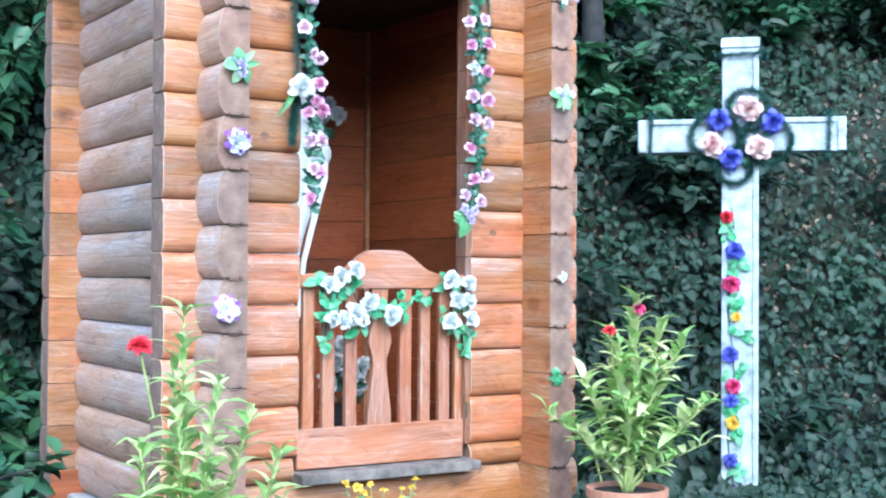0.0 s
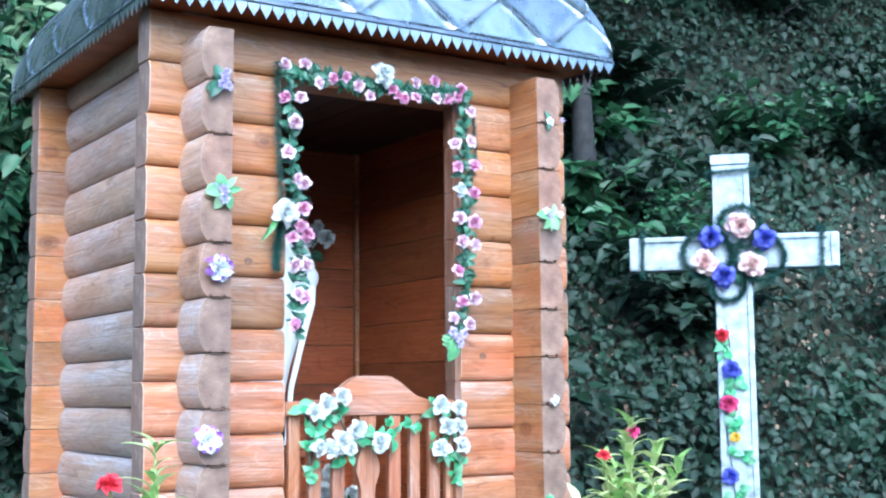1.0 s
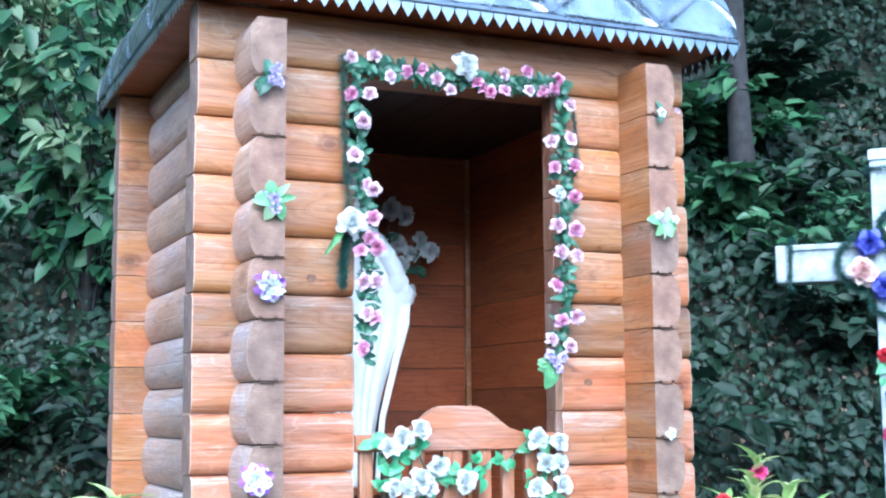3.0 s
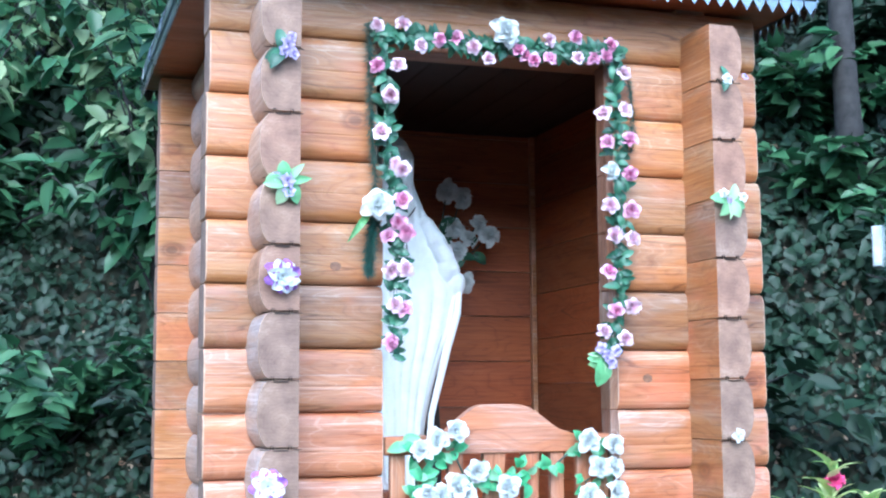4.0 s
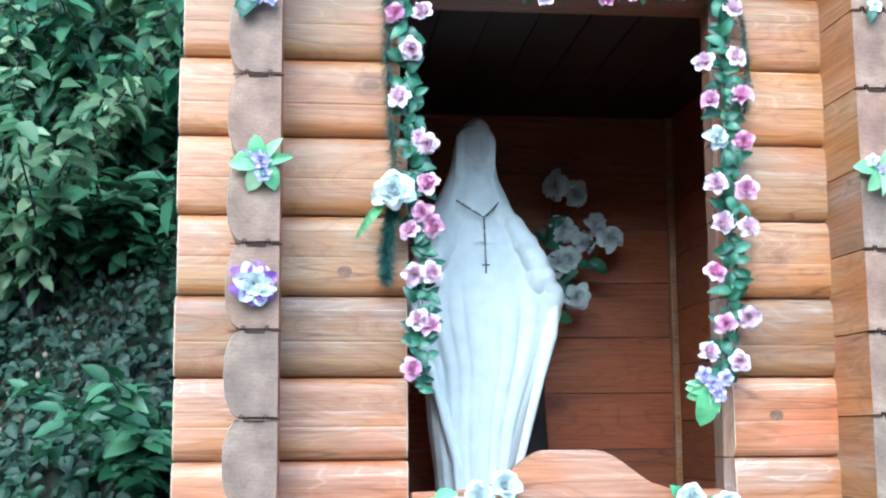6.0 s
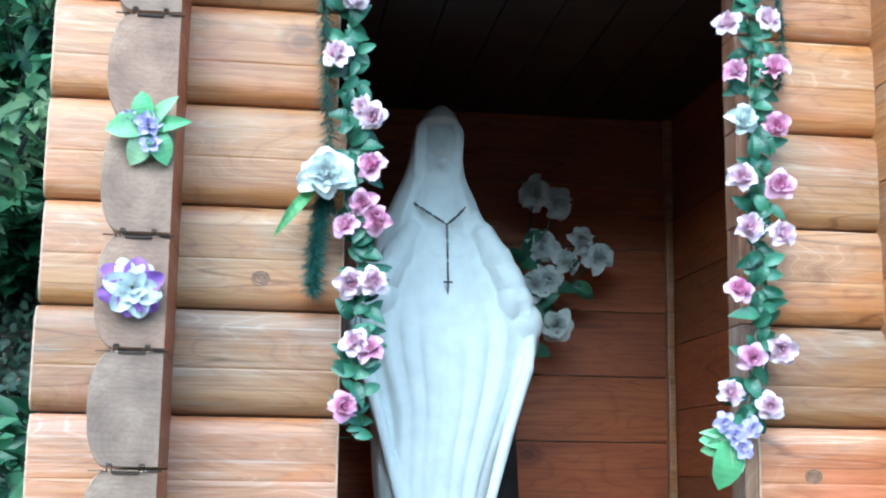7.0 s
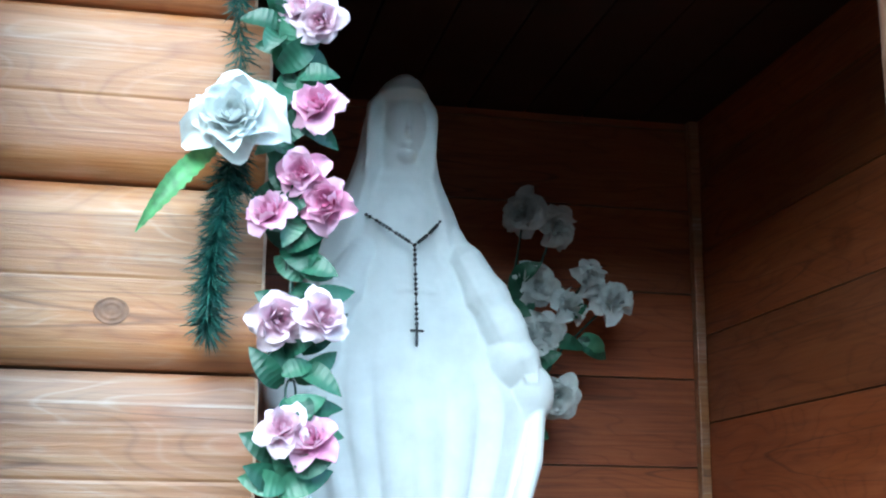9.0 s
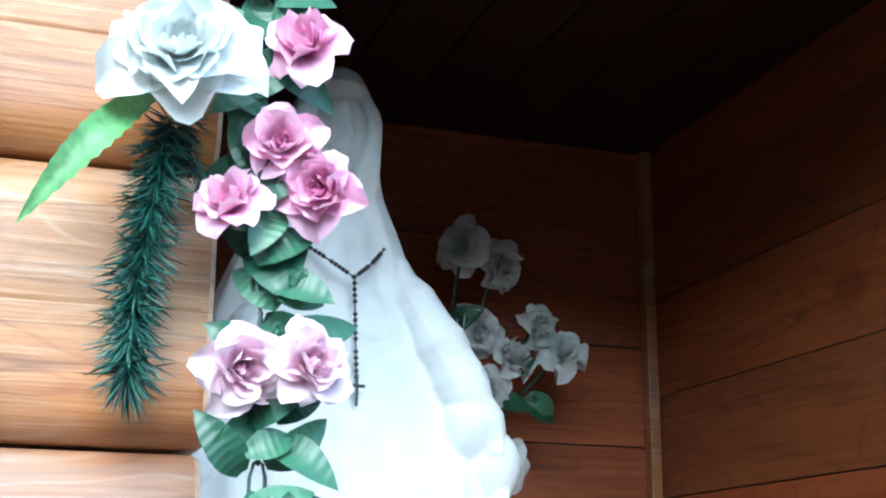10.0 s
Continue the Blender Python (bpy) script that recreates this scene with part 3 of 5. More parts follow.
for x0, x1, y0, y1 in ((EX0 + 0.01, EX1 - 0.01, EY0 + 0.01, 4.22), (EX0 + 0.01, EX1 - 0.01, 5.38, EY1 - 0.01), (EX0 + 0.01, 1.77, 4.224, 5.376), (3.03, EX1 - 0.01, 4.224, 5.376)):
    b = bmesh.new()
    part("soffit_board", box(b, x0, x1, y0, y1, EZ + 0.008, EZ + 0.028, 0.002), M_shaded_x, roof)

# ---- the gate ----
gate = thing("gate", "closed low brown wooden gate with slats and arched top", "gate")
b = bmesh.new()
part("bottom_rail", box(b, 2.042, 2.752, 4.118, 4.152, 0.800, 0.945, 0.006), M_gate_x, gate)
top = [(2.045, 1.448), (2.752, 1.448), (2.752, 1.500), (2.64, 1.502)]
for k in range(9):
    t = k / 8
    top.append((2.625 - 0.17 * t, 1.504 + 0.086 * step(0, 1, t)))
for k in range(9):
    t = k / 8
    top.append((2.345 - 0.15 * t, 1.590 - 0.086 * step(0, 1, t)))
top.append((2.045, 1.500))
b = prism(bmesh.new(), top, 4.112, 4.15)
bmesh.ops.bevel(b, geom=list(b.edges), offset=0.003, segments=1, affect="EDGES")
part("top_rail", b, M_gate_x, gate, "top rail with a raised wavy crest")
for x0, x1 in ((2.064, 2.109), (2.143, 2.192), (2.238, 2.285), (2.469, 2.519), (2.559, 2.602), (2.643, 2.690), (2.716, 2.748)):
    b = bmesh.new()
    part("slat", box(b, x0, x1, 4.122, 4.146, 0.935, 1.455, 0.004), M_gate_z, gate)
half = []
for k in range(21):
    t = k / 20
    w = 0.050 - 0.026 * step(0, 0.55, t) + 0.026 * math.exp(-((t - 0.62) / 0.10) ** 2) + 0.010 * step(0.75, 1, t)
    half.append((w, 0.935 + 0.52 * t))
splat = [(2.381 + w, z) for w, z in half] + [(2.381 - w, z) for w, z in half[::-1]]
part("splat", prism(bmesh.new(), splat, 4.121, 4.147), M_gate_z, gate, "middle slat cut in a vase shape")
for z in (0.98, 1.40):
    b = bmesh.new()
    part("hinge", tube(b, [(2.757, 4.108, z - 0.03), (2.757, 4.108, z + 0.03)], 0.006), M_wire, gate)


# ---- the statue and what stands inside ----
def statue_bm():
    bm = bmesh.new()
    # height, left edge, right edge, half depth
    table = [(1.30, 2.185, 2.385, 0.100), (1.50, 2.180, 2.398, 0.100), (1.64, 2.161, 2.428, 0.103), (1.72, 2.155, 2.455, 0.106), (1.79, 2.150, 2.482, 0.108),
             (1.86, 2.125, 2.512, 0.110), (1.93, 2.095, 2.536, 0.112), (1.985, 2.080, 2.550, 0.110), (2.03, 2.086, 2.534, 0.106), (2.10, 2.112, 2.494, 0.101),
             (2.165, 2.140, 2.447, 0.096), (2.24, 2.165, 2.412, 0.090), (2.31, 2.195, 2.384, 0.080), (2.345, 2.212, 2.362, 0.074), (2.40, 2.229, 2.352, 0.074),
             (2.45, 2.236, 2.352, 0.074), (2.485, 2.247, 2.344, 0.066), (2.51, 2.266, 2.330, 0.050), (2.525, 2.285, 2.314, 0.025)]
    zs = np.concatenate([np.arange(1.30, 2.50, 0.012), np.linspace(2.50, 2.525, 6)])
    cols = [np.interp(zs, [r[0] for r in table], [r[k] for r in table]) for k in (1, 2, 3)]
    smooth = [np.convolve(np.pad(c, 2, mode="edge"), np.array([1, 2, 3, 2, 1]) / 9.0, mode="valid") for c in cols]
    n, rings = 128, []
    for z, l, r, d in zip(zs, *[np.where(zs < 2.47, f, c) for f, c in zip(smooth, cols)]):
        cx, hw, ring = (l + r) / 2, (r - l) / 2, []
        low = 1 - step(1.90, 2.12, z)
        for i in range(n):
            a = 2 * math.pi * i / n
            front = max(0.0, -math.sin(a))
            across = math.cos(a)
            # pleats of the robe between the mantle's edges, broader folds on the mantle
            robe = 1 - step(0.40, 0.52, abs(across))
            pleat = 0.075 * abs(math.sin(13 * across + 0.8 * math.sin(4 * z))) ** 0.7 - 0.02
            broad = 0.030 * math.sin(15 * a + 5 * z) + 0.018 * math.sin(27 * a - 4 * z)
            k = 1 + front * low * (robe * pleat + (1 - robe) * broad * 0.8) + (1 - front) * 0.02 * math.sin(11 * a)
            # the mantle lies over the robe, with a rolled edge
            k += front * low * (0.055 * step(0.44, 0.56, abs(across)) + 0.03 * math.exp(-((abs(across) - 0.56) / 0.05) ** 2))
            # gathers on the breast under the veil
            chest = step(2.08, 2.16, z) * (1 - step(2.26, 2.32, z))
            k += front * chest * (0.018 * math.sin(19 * across) * (1 - step(0.3, 0.6, abs(across))) + 0.05 * step(0.55, 0.72, abs(across)))
            # the veil parts below the face and frames the breast
            if 2.19 < z < 2.375 and front > 0:
                part_at = 0.040 + (2.375 - z) * 0.26
                fade = step(2.19, 2.23, z) * (1 - step(2.355, 2.375, z))
                inside = 1 - step(0.92, 1.05, abs(across) * hw / part_at)
                k *= 1 - (0.13 + 0.16 * step(2.30, 2.34, z)) * fade * inside
            if 2.345 < z < 2.492 and front > 0:
                edge = abs(across) * hw / 0.047
                k *= 1 - 0.30 * step(2.345, 2.375, z) * (1 - step(2.47, 2.492, z)) * (1 - step(0.92, 1.02, edge)) + 0.12 * math.exp(-((edge - 1.09) / 0.07) ** 2)
            ring.append(bm.verts.new((cx + hw * k * across, (4.893 - 0.030 * step(2.2, 2.4, z)) + d * k * math.sin(a) * (1.0 if math.sin(a) < 0 else 0.85), z)))
        rings.append(ring)
    for a, c in zip(rings, rings[1:]):
        for i in range(n):
            j = (i + 1) % n
            bm.faces.new((a[i], a[j], c[j], c[i]))
    bm.faces.new(rings[0][::-1]), bm.faces.new(rings[-1])

    def ball(x, y, z, rx, ry, rz, tilt=0):
        bmesh.ops.create_uvsphere(bm, u_segments=24, v_segments=16, radius=1.0, matrix=pose(x, y, z, tilt) @ Matrix.Diagonal((rx, ry, rz, 1)))
    ball(2.298, 4.846, 2.428, 0.039, 0.048, 0.062)
    tube(bm, [(2.299, 4.808, 2.462), (2.300, 4.800, 2.436), (2.300, 4.794, 2.416), (2.300, 4.803, 2.409)], [0.003, 0.0045, 0.0065, 0.005], 10)
    ball(2.299, 4.808, 2.396, 0.010, 0.006, 0.005)
    ball(2.298, 4.818, 2.378, 0.016, 0.015, 0.013)
    ball(2.296, 4.862, 2.350, 0.034, 0.036, 0.05)
    for e in (-1, 1):
        cx = 2.314 if e > 0 else 2.316
        pts = [(cx + e * (0.050 + 0.130 * t), 4.856 - 0.034 * t - 0.014 * math.sin(math.pi * t), 2.275 - 0.238 * t) for t in (k / 12 for k in range(13))]
        tube(bm, pts, [0.018 + 0.020 * math.sin(math.pi * k / 15) + 0.003 * math.sin(k * 2.4) for k in range(13)], 16)
        for k in range(5):
            o = 0.012 * k
            tube(bm, [(cx + e * (0.10 + o), 4.824 - 0.004 * k, 2.205 - 0.01 * k), (cx + e * (0.142 + o), 4.800, 2.095 - 0.012 * k), (cx + e * (0.178 + o * 0.3), 4.798, 2.02)], [0.003, 0.006, 0.003], 8)
        ball(cx + e * 0.186, 4.838, 2.004, 0.044, 0.036, 0.054, 25)
        ball(cx + e * 0.150, 4.822, 2.050, 0.040, 0.034, 0.050, 25)
        tube(bm, [(cx + e * 0.205, 4.830, 2.01), (cx + e * 0.188, 4.812, 1.90), (cx + e * 0.150, 4.806, 1.78), (cx + e * 0.090, 4.802, 1.55), (cx + e * 0.070, 4.802, 1.32)], [0.012, 0.016, 0.015, 0.012, 0.010], 10)
    # girdle
    tube(bm, [(2.305 + 0.075 * q, 4.796 + 0.030 * q * q, 2.158 - 0.006 * q * q) for q in (-1, -0.5, 0, 0.5, 1)], 0.0045, 8)
    return bm


statue = thing("statue", "white painted plaster statue of a veiled standing figure", "statue", mesh_of(statue_bm(), "statue", M_plaster, True))
fuse = statue.modifiers.new("fuse", "REMESH")
fuse.mode, fuse.voxel_size, fuse.use_smooth_shade = "VOXEL", 0.0028, True
soften = statue.modifiers.new("soften", "SMOOTH")
soften.factor, soften.iterations = 0.5, 3
stand = thing("statue_stand", "dark brown wooden stand under the statue", "stand")
b = bmesh.new()
part("top", box(b, 2.09, 2.49, 4.75, 5.08, 1.270, 1.300, 0.005), M_shaded_x, stand)
b = bmesh.new()
part("body", box(b, 2.12, 2.46, 4.78, 5.05, 0.801, 1.270, 0.005), M_shaded_x, stand)


def rosary():
    ob = thing("rosary", "black bead rosary hung round the statue's neck", "rosary")
    bm, cord = bmesh.new(), bmesh.new()

    def bead(p, r=0.0034):
        bmesh.ops.create_icosphere(bm, subdivisions=1, radius=r, matrix=Matrix.Translation(p))
    paths = []
    for x1 in (2.222, 2.368):
        run = []
        for k in range(19):
            t = k / 18
            x = x1 + (2.308 - x1) * t
            run.append(Vector((x, 4.888 - 0.102 * math.sqrt(max(0.05, 1 - ((x - 2.295) / 0.080) ** 2)), 2.292 - 0.066 * t - 0.005 * math.sin(math.pi * t))))
        paths.append(run)
    paths.append([Vector((2.308 + 0.003 * t, 4.785 - 0.010 * t, 2.226 - 0.125 * t)) for t in (k / 16 for k in range(17))])
    for p in paths:
        tube(cord, p, 0.0011, 5)
        for k, q in enumerate(p):
            if k % 6 != 5:
                bead(q)
    part("bead_strand", bm, M_bead, ob)
    part("cord", cord, M_bead, ob)
    c = bmesh.new()
    box(c, 2.3090, 2.3130, 4.772, 4.775, 2.066, 2.104, 0.0008)
    box(c, 2.3005, 2.3215, 4.772, 4.775, 2.088, 2.092, 0.0008)
    part("crucifix", c, M_bead, ob)


rosary()


# ---- flowers and leaves ----
def petal(bm, turn, tilt, ln, wd, cup, lift, curl, mat=0):
    """One cupped petal from the middle outwards, facing +z."""
    rot = Matrix.Rotation(turn, 4, "Z")
    grid = []
    for i in range(5):
        t = i / 4
        w = wd * math.sin(math.pi * (0.14 + 0.63 * t ** 0.9)) ** 0.75 * (1 - 0.12 * t ** 5)
        row = []
        for j in range(5):
            s = -1 + j / 2
            wave = (0.15 * wd * math.sin(3.4 * s + turn * 5) + 0.13 * wd * math.sin(7 * s + turn * 9)) * t * t
            wave += 0.05 * wd * noise.noise((turn * 3, s * 2, t * 3 + tilt))
            r = ln * t * math.cos(tilt) - cup * abs(s) ** 2 * wd * 0.2 - 0.11 * ln * s * s * t * t
            z = lift + ln * t * math.sin(tilt) + cup * wd * 0.5 * s * s - curl * ln * t ** 3 + wave
            row.append(bm.verts.new(rot @ Vector((r + 0.002, s * w * 0.5, z))))
        grid.append(row)
    for a, c in zip(grid, grid[1:]):
        for j in range(4):
            f = bm.faces.new((a[j], a[j + 1], c[j + 1], c[j]))
            f.smooth, f.material_index = True, mat


def bloom_bm(r, layers, seed):
    rnd = random.Random(seed)
    bm = bmesh.new()
    for n, tilt, ln, wd, cup, curl, mat in layers:
        start = rnd.uniform(0, 6.28)
        for k in range(n):
            petal(bm, start + 2 * math.pi * k / n + rnd.uniform(-0.15, 0.15), radians(tilt + rnd.uniform(-9, 9)), r * ln * rnd.uniform(0.88, 1.1), r * wd * rnd.uniform(0.9, 1.12), cup, r * 0.05, curl, mat)
    return bm


def bloom_kit(r, layers, seed, name, mats, loose=1):
    """A bloom as its inner rings in one mesh and the petals of its outer ring each by itself."""
    rnd = random.Random(seed)
    petals = []
    for n, tilt, ln, wd, cup, curl, mat, k in [(*row, k) for row in layers[:loose] for k in range(row[0])]:
        start = ln * 5 + seed
        bm = bmesh.new()
        petal(bm, start + 2 * math.pi * k / n + rnd.uniform(-0.15, 0.15), radians(tilt + rnd.uniform(-10, 10)), r * ln * rnd.uniform(0.86, 1.1), r * wd * rnd.uniform(0.9, 1.15), cup, r * 0.05, curl, mat)
        petals.append(mesh_of(bm, "petal", mats))
    return mesh_of(bloom_bm(r, layers[loose:], seed + 50), name, mats), petals


ROSE = [(5, 24, 1.05, 0.98, 0.35, 0.34, 0), (5, 44, 0.86, 0.85, 0.6, 0.14, 0), (4, 58, 0.66, 0.62, 0.9, 0.0, 0), (3, 76, 0.52, 0.42, 1.1, 0.0, 0), (2, 85, 0.44, 0.26, 1.2, 0.0, 0)]
DAISY = [(6, 8, 1.0, 0.72, 0.35, 0.15, 0), (6, 16, 0.90, 0.74, 0.3, 0.15, 1), (6, 38, 0.6, 0.45, 0.4, 0.0, 1), (5, 60, 0.4, 0.3, 0.4, 0.0, 1)]
PEONY = [(6, 8, 1.0, 0.95, 0.25, 0.25, 0), (6, 26, 0.86, 0.82, 0.4, 0.18, 0), (6, 44, 0.68, 0.62, 0.5, 0.1, 0), (5, 60, 0.56, 0.48, 0.6, 0.0, 0), (5, 76, 0.46, 0.34, 0.7, 0.0, 0)]
SMALL = [(5, 15, 1.0, 0.9, 0.35, 0.2, 0), (4, 55, 0.6, 0.6, 0.7, 0.0, 0)]
rose_pink = [bloom_kit(0.034, ROSE, s, "rose", M_pink) for s in (1, 2, 3, 4)]
rose_pale = [bloom_kit(0.034, ROSE, s, "rose", M_pale) for s in (5, 6)]
rose_white = [bloom_kit(0.036, ROSE, s, "rose", M_white_fl) for s in (7, 8)]
peony_white = bloom_kit(0.050, PEONY, 9, "white_bloom", M_white_fl)
daisy_violet = bloom_kit(0.050, DAISY, 10, "violet_bloom", [M_purple, M_white_fl])
small_lilac = [bloom_kit(0.020, SMALL, s, "lilac_bloom", M_lilac) for s in (11, 12)]
small_white = [bloom_kit(0.022, SMALL, s, "small_white_bloom", M_white_fl) for s in (13, 14)]


def leaf_mesh(ln, wd, mat, name="leaf", fold=0.25, droop=0.25, n=7, blunt=0.85, belly=0.85):
    """A pointed leaf along +x, its upper side to +z, with a sunken midrib."""
    bm = bmesh.new()
    rows = []
    for i in range(n):
        t = i / (n - 1)
        w = wd * (math.sin(math.pi * min(1, 0.06 + 0.94 * t) ** belly) ** blunt if t < 1 else 0.0) * 0.5 + 0.0004
        z = ln * (0.10 * math.sin(math.pi * t) - droop * t * t)
        rip = 0.02 * ln * (i % 2)
        w *= 1 - 0.12 * (i % 2) * (n > 20)
        rows.append([bm.verts.new((ln * t, s * w, z + fold * abs(s) * w + (rip if abs(s) == 1 else 0) * 0.5)) for s in (-1, -0.5, 0, 0.5, 1)])
    for a, c in zip(rows, rows[1:]):
        for j in range(4):
            bm.faces.new((a[j], a[j + 1], c[j + 1], c[j])).smooth = True
    return mesh_of(bm, name, mat)


silk = [leaf_mesh(0.050, 0.028, M_silk, n=9, blunt=0.72, belly=0.95), leaf_mesh(0.042, 0.026, M_silk, n=9, blunt=0.70, belly=1.0), leaf_mesh(0.056, 0.028, M_silk, droop=0.4, n=9, blunt=0.72, belly=0.95)]
lime = [leaf_mesh(0.052, 0.033, M_lime, droop=0.1, n=9, blunt=0.62, belly=1.2), leaf_mesh(0.060, 0.036, M_lime, droop=0.2, n=9, blunt=0.65, belly=1.15), leaf_mesh(0.062, 0.022, M_lime, droop=0.1)]
mint = [leaf_mesh(0.038, 0.028, M_mint), leaf_mesh(0.046, 0.032, M_mint)]
fern = leaf_mesh(0.118, 0.022, M_fern, "fern_leaf", 0.3, 0.05, 27)


def facing(x, y, z, spin=0.0, yaw=0.0, pitch=0.0):
    """A pose that turns a bloom's +z to the front (-y)."""
    return pose(x, y, z) @ pose(0, 0, 0, 90 + pitch, 0, yaw) @ pose(0, 0, 0, 0, 0, spin)


def put_leaf(parent, meshes, x, y, z, angle, out=25.0, k=1.0):
    """A leaf on an upright face, pointing at the angle (0: to +x, 90: up), leaning out by some degrees."""
    m = pose(x, y, z) @ pose(0, 0, 0, 90) @ pose(0, 0, 0, 0, 0, angle) @ pose(0, 0, 0, random.uniform(-25, 25), -out, 0)
    return piece("leaf", random.choice(meshes), parent, m @ Matrix.Scale(k, 4))


def pine(parent, path, length=0.03, per=420, name="pine_strand"):
    """A furry strand of needles along a path."""
    rnd = np.random.RandomState(len(path) + int(abs(path[0][0]) * 100))
    P, W = [], []
    for a, c in zip(path, path[1:]):
        a, c = np.array(a), np.array(c)
        ln = np.linalg.norm(c - a)
        n = max(2, int(per * ln / 0.1))
        t = rnd.rand(n)[:, None]
        P.append(a + (c - a) * t)
        d = (c - a) / (ln + 1e-9)
        w = rnd.randn(n, 3)
        w /= np.linalg.norm(w, axis=1, keepdims=True)
        W.append(0.85 * w + d * 0.8)
    P, W = np.concatenate(P), np.concatenate(W)
    n = len(P)
    return piece(name, leaves_mesh(name, P, W, rnd.randn(n, 3), length * (0.6 + 0.5 * rnd.rand(n)), np.full(n, 0.0016), M_pine, 0, 0.1), parent)


def chain(parent, path):
    """A wire chain of long links along a path."""
    bm = bmesh.new()
    pts = [Vector(p) for p in path]
    for a, c in zip(pts, pts[1:]):
        n = max(1, round((c - a).length / 0.030))
        d = (c - a).normalized()
        for k in range(n):
            m = a + (c - a) * ((k + 0.5) / n)
            side = Vector((1, 0.2, 0)) if k % 2 else Vector((0.4, 1, 0))
            side = (side - d * side.dot(d)).normalized() * 0.005
            loop = [m + d * 0.016 * math.cos(q) + side * math.sin(q) for q in (2 * math.pi * i / 10 for i in range(11))]
            tube(bm, loop, 0.0012, 5)
    part("chain", bm, M_wire, parent)


def garland(label, roses, path, y=4.045, dens=15.0, seed=5, size=1.0):
    rnd = random.Random(seed)
    ob = thing("flower_garland", label, "garland", group="garlands on the chapel")
    chain(ob, [(x, y + 0.012, z) for x, z in path])
    for x, z, kind in roses:
        me = rnd.choice((rose_pink if rnd.random() < 0.72 else rose_pale, rose_pale, rose_white)[kind])
        piece("rose", me, ob, facing(x, y - 0.004 + rnd.uniform(-0.008, 0.008), z, rnd.uniform(0, 360), rnd.uniform(-30, 20), rnd.uniform(-28, 18)) @ Matrix.Scale(rnd.uniform(0.74, 0.92) * size, 4))
    for (x0, z0), (x1, z1) in zip(path, path[1:]):
        ln = math.hypot(x1 - x0, z1 - z0)
        n = max(1, round(ln / 0.1 * dens))
        for k in range(n):
            t = (k + rnd.random()) / n
            put_leaf(ob, silk, x0 + (x1 - x0) * t + rnd.uniform(-0.012, 0.012), y + rnd.uniform(0.0, 0.02), z0 + (z1 - z0) * t, rnd.uniform(0, 360), rnd.uniform(-5, 45), rnd.uniform(0.6, 0.95))
    return ob


random.seed(11)
left_roses = [(2.004, 2.566, 0), (2.067, 2.568, 1), (2.043, 2.478, 1), (2.014, 2.365, 1), (2.060, 2.276, 1), (2.078, 2.262, 0), (2.078, 2.173, 0), (2.064, 2.109, 0), (2.090, 2.083, 0), (2.037, 2.067, 0), (2.084, 1.975, 1), (2.046, 1.974, 0), (2.055, 1.872, 1), (2.082, 1.862, 0), (2.039, 1.768, 0)]
top_roses = [(2.007, 2.682, 0), (2.08, 2.69, 0), (2.132, 2.629, 1), (2.19, 2.655, 0), (2.247, 2.664, 0), (2.30, 2.64, 0), (2.348, 2.609, 0), (2.44, 2.64, 0), (2.465, 2.626, 0), (2.49, 2.615, 0), (2.539, 2.621, 0), (2.54, 2.68, 0), (2.630, 2.700, 0), (2.631, 2.630, 0), (2.69, 2.64, 0), (2.742, 2.682, 0), (2.73, 2.65, 0)]
right_roses = [(2.785, 2.594, 1), (2.713, 2.465, 0), (2.791, 2.482, 1), (2.725, 2.376, 0), (2.800, 2.386, 0), (2.737, 2.289, 2), (2.804, 2.283, 0), (2.734, 2.183, 0), (2.805, 2.174, 0), (2.746, 2.094, 1), (2.804, 2.085, 0), (2.720, 1.980, 0), (2.745, 1.867, 0), (2.794, 1.881, 0), (2.704, 1.804, 0), (2.772, 1.783, 1)]
g_left = garland("pink rose garland hanging down the doorway's edge", left_roses, [(2.03, 2.68), (2.035, 2.45), (2.05, 2.2), (2.062, 1.95), (2.06, 1.72)], seed=5)
g_top = garland("pink and plum rose garland over the doorway", top_roses, [(2.0, 2.67), (2.2, 2.655), (2.4, 2.645), (2.6, 2.655), (2.77, 2.66)], dens=40, seed=6, size=0.86)
g_right = garland("pink rose garland hanging beside the doorway", right_roses, [(2.765, 2.66), (2.765, 2.4), (2.772, 2.15), (2.765, 1.95), (2.735, 1.75)], seed=7)
piece("white_bloom", peony_white, g_top, facing(2.393, 4.02, 2.690, 20))
piece("white_bloom", peony_white, g_left, facing(2.000, 4.022, 2.154, 75, -12, -8))
piece("fern_leaf", fern, g_left, pose(1.988, 4.050, 2.140) @ pose(0, 0, 0, 90) @ pose(0, 0, 0, 0, 0, 232) @ pose(0, 0, 0, 10, -8, 0))
pine(g_left, [(1.999, 4.06, 2.13), (1.993, 4.06, 2.08), (1.986, 4.06, 2.03), (1.984, 4.06, 1.965)], 0.029, 900)
pine(g_left, [(1.985, 4.065, 2.70), (1.99, 4.065, 2.45), (2.005, 4.065, 2.2), (2.01, 4.065, 2.1)], 0.026, 240)
pine(g_top, [(1.995, 4.068, 2.675), (2.2, 4.068, 2.655), (2.4, 4.068, 2.645), (2.6, 4.068, 2.655), (2.77, 4.068, 2.665)], 0.026, 300)
pine(g_right, [(2.77, 4.06, 2.67), (2.815, 4.06, 2.58), (2.825, 4.06, 2.45), (2.815, 4.06, 2.36)], 0.020, 260)
for k in range(7):
    put_leaf(g_right, lime, 2.70, 4.035, 1.725, -60 - 140 * k / 6 + random.uniform(-15, 15), random.uniform(0, 25), 0.95)
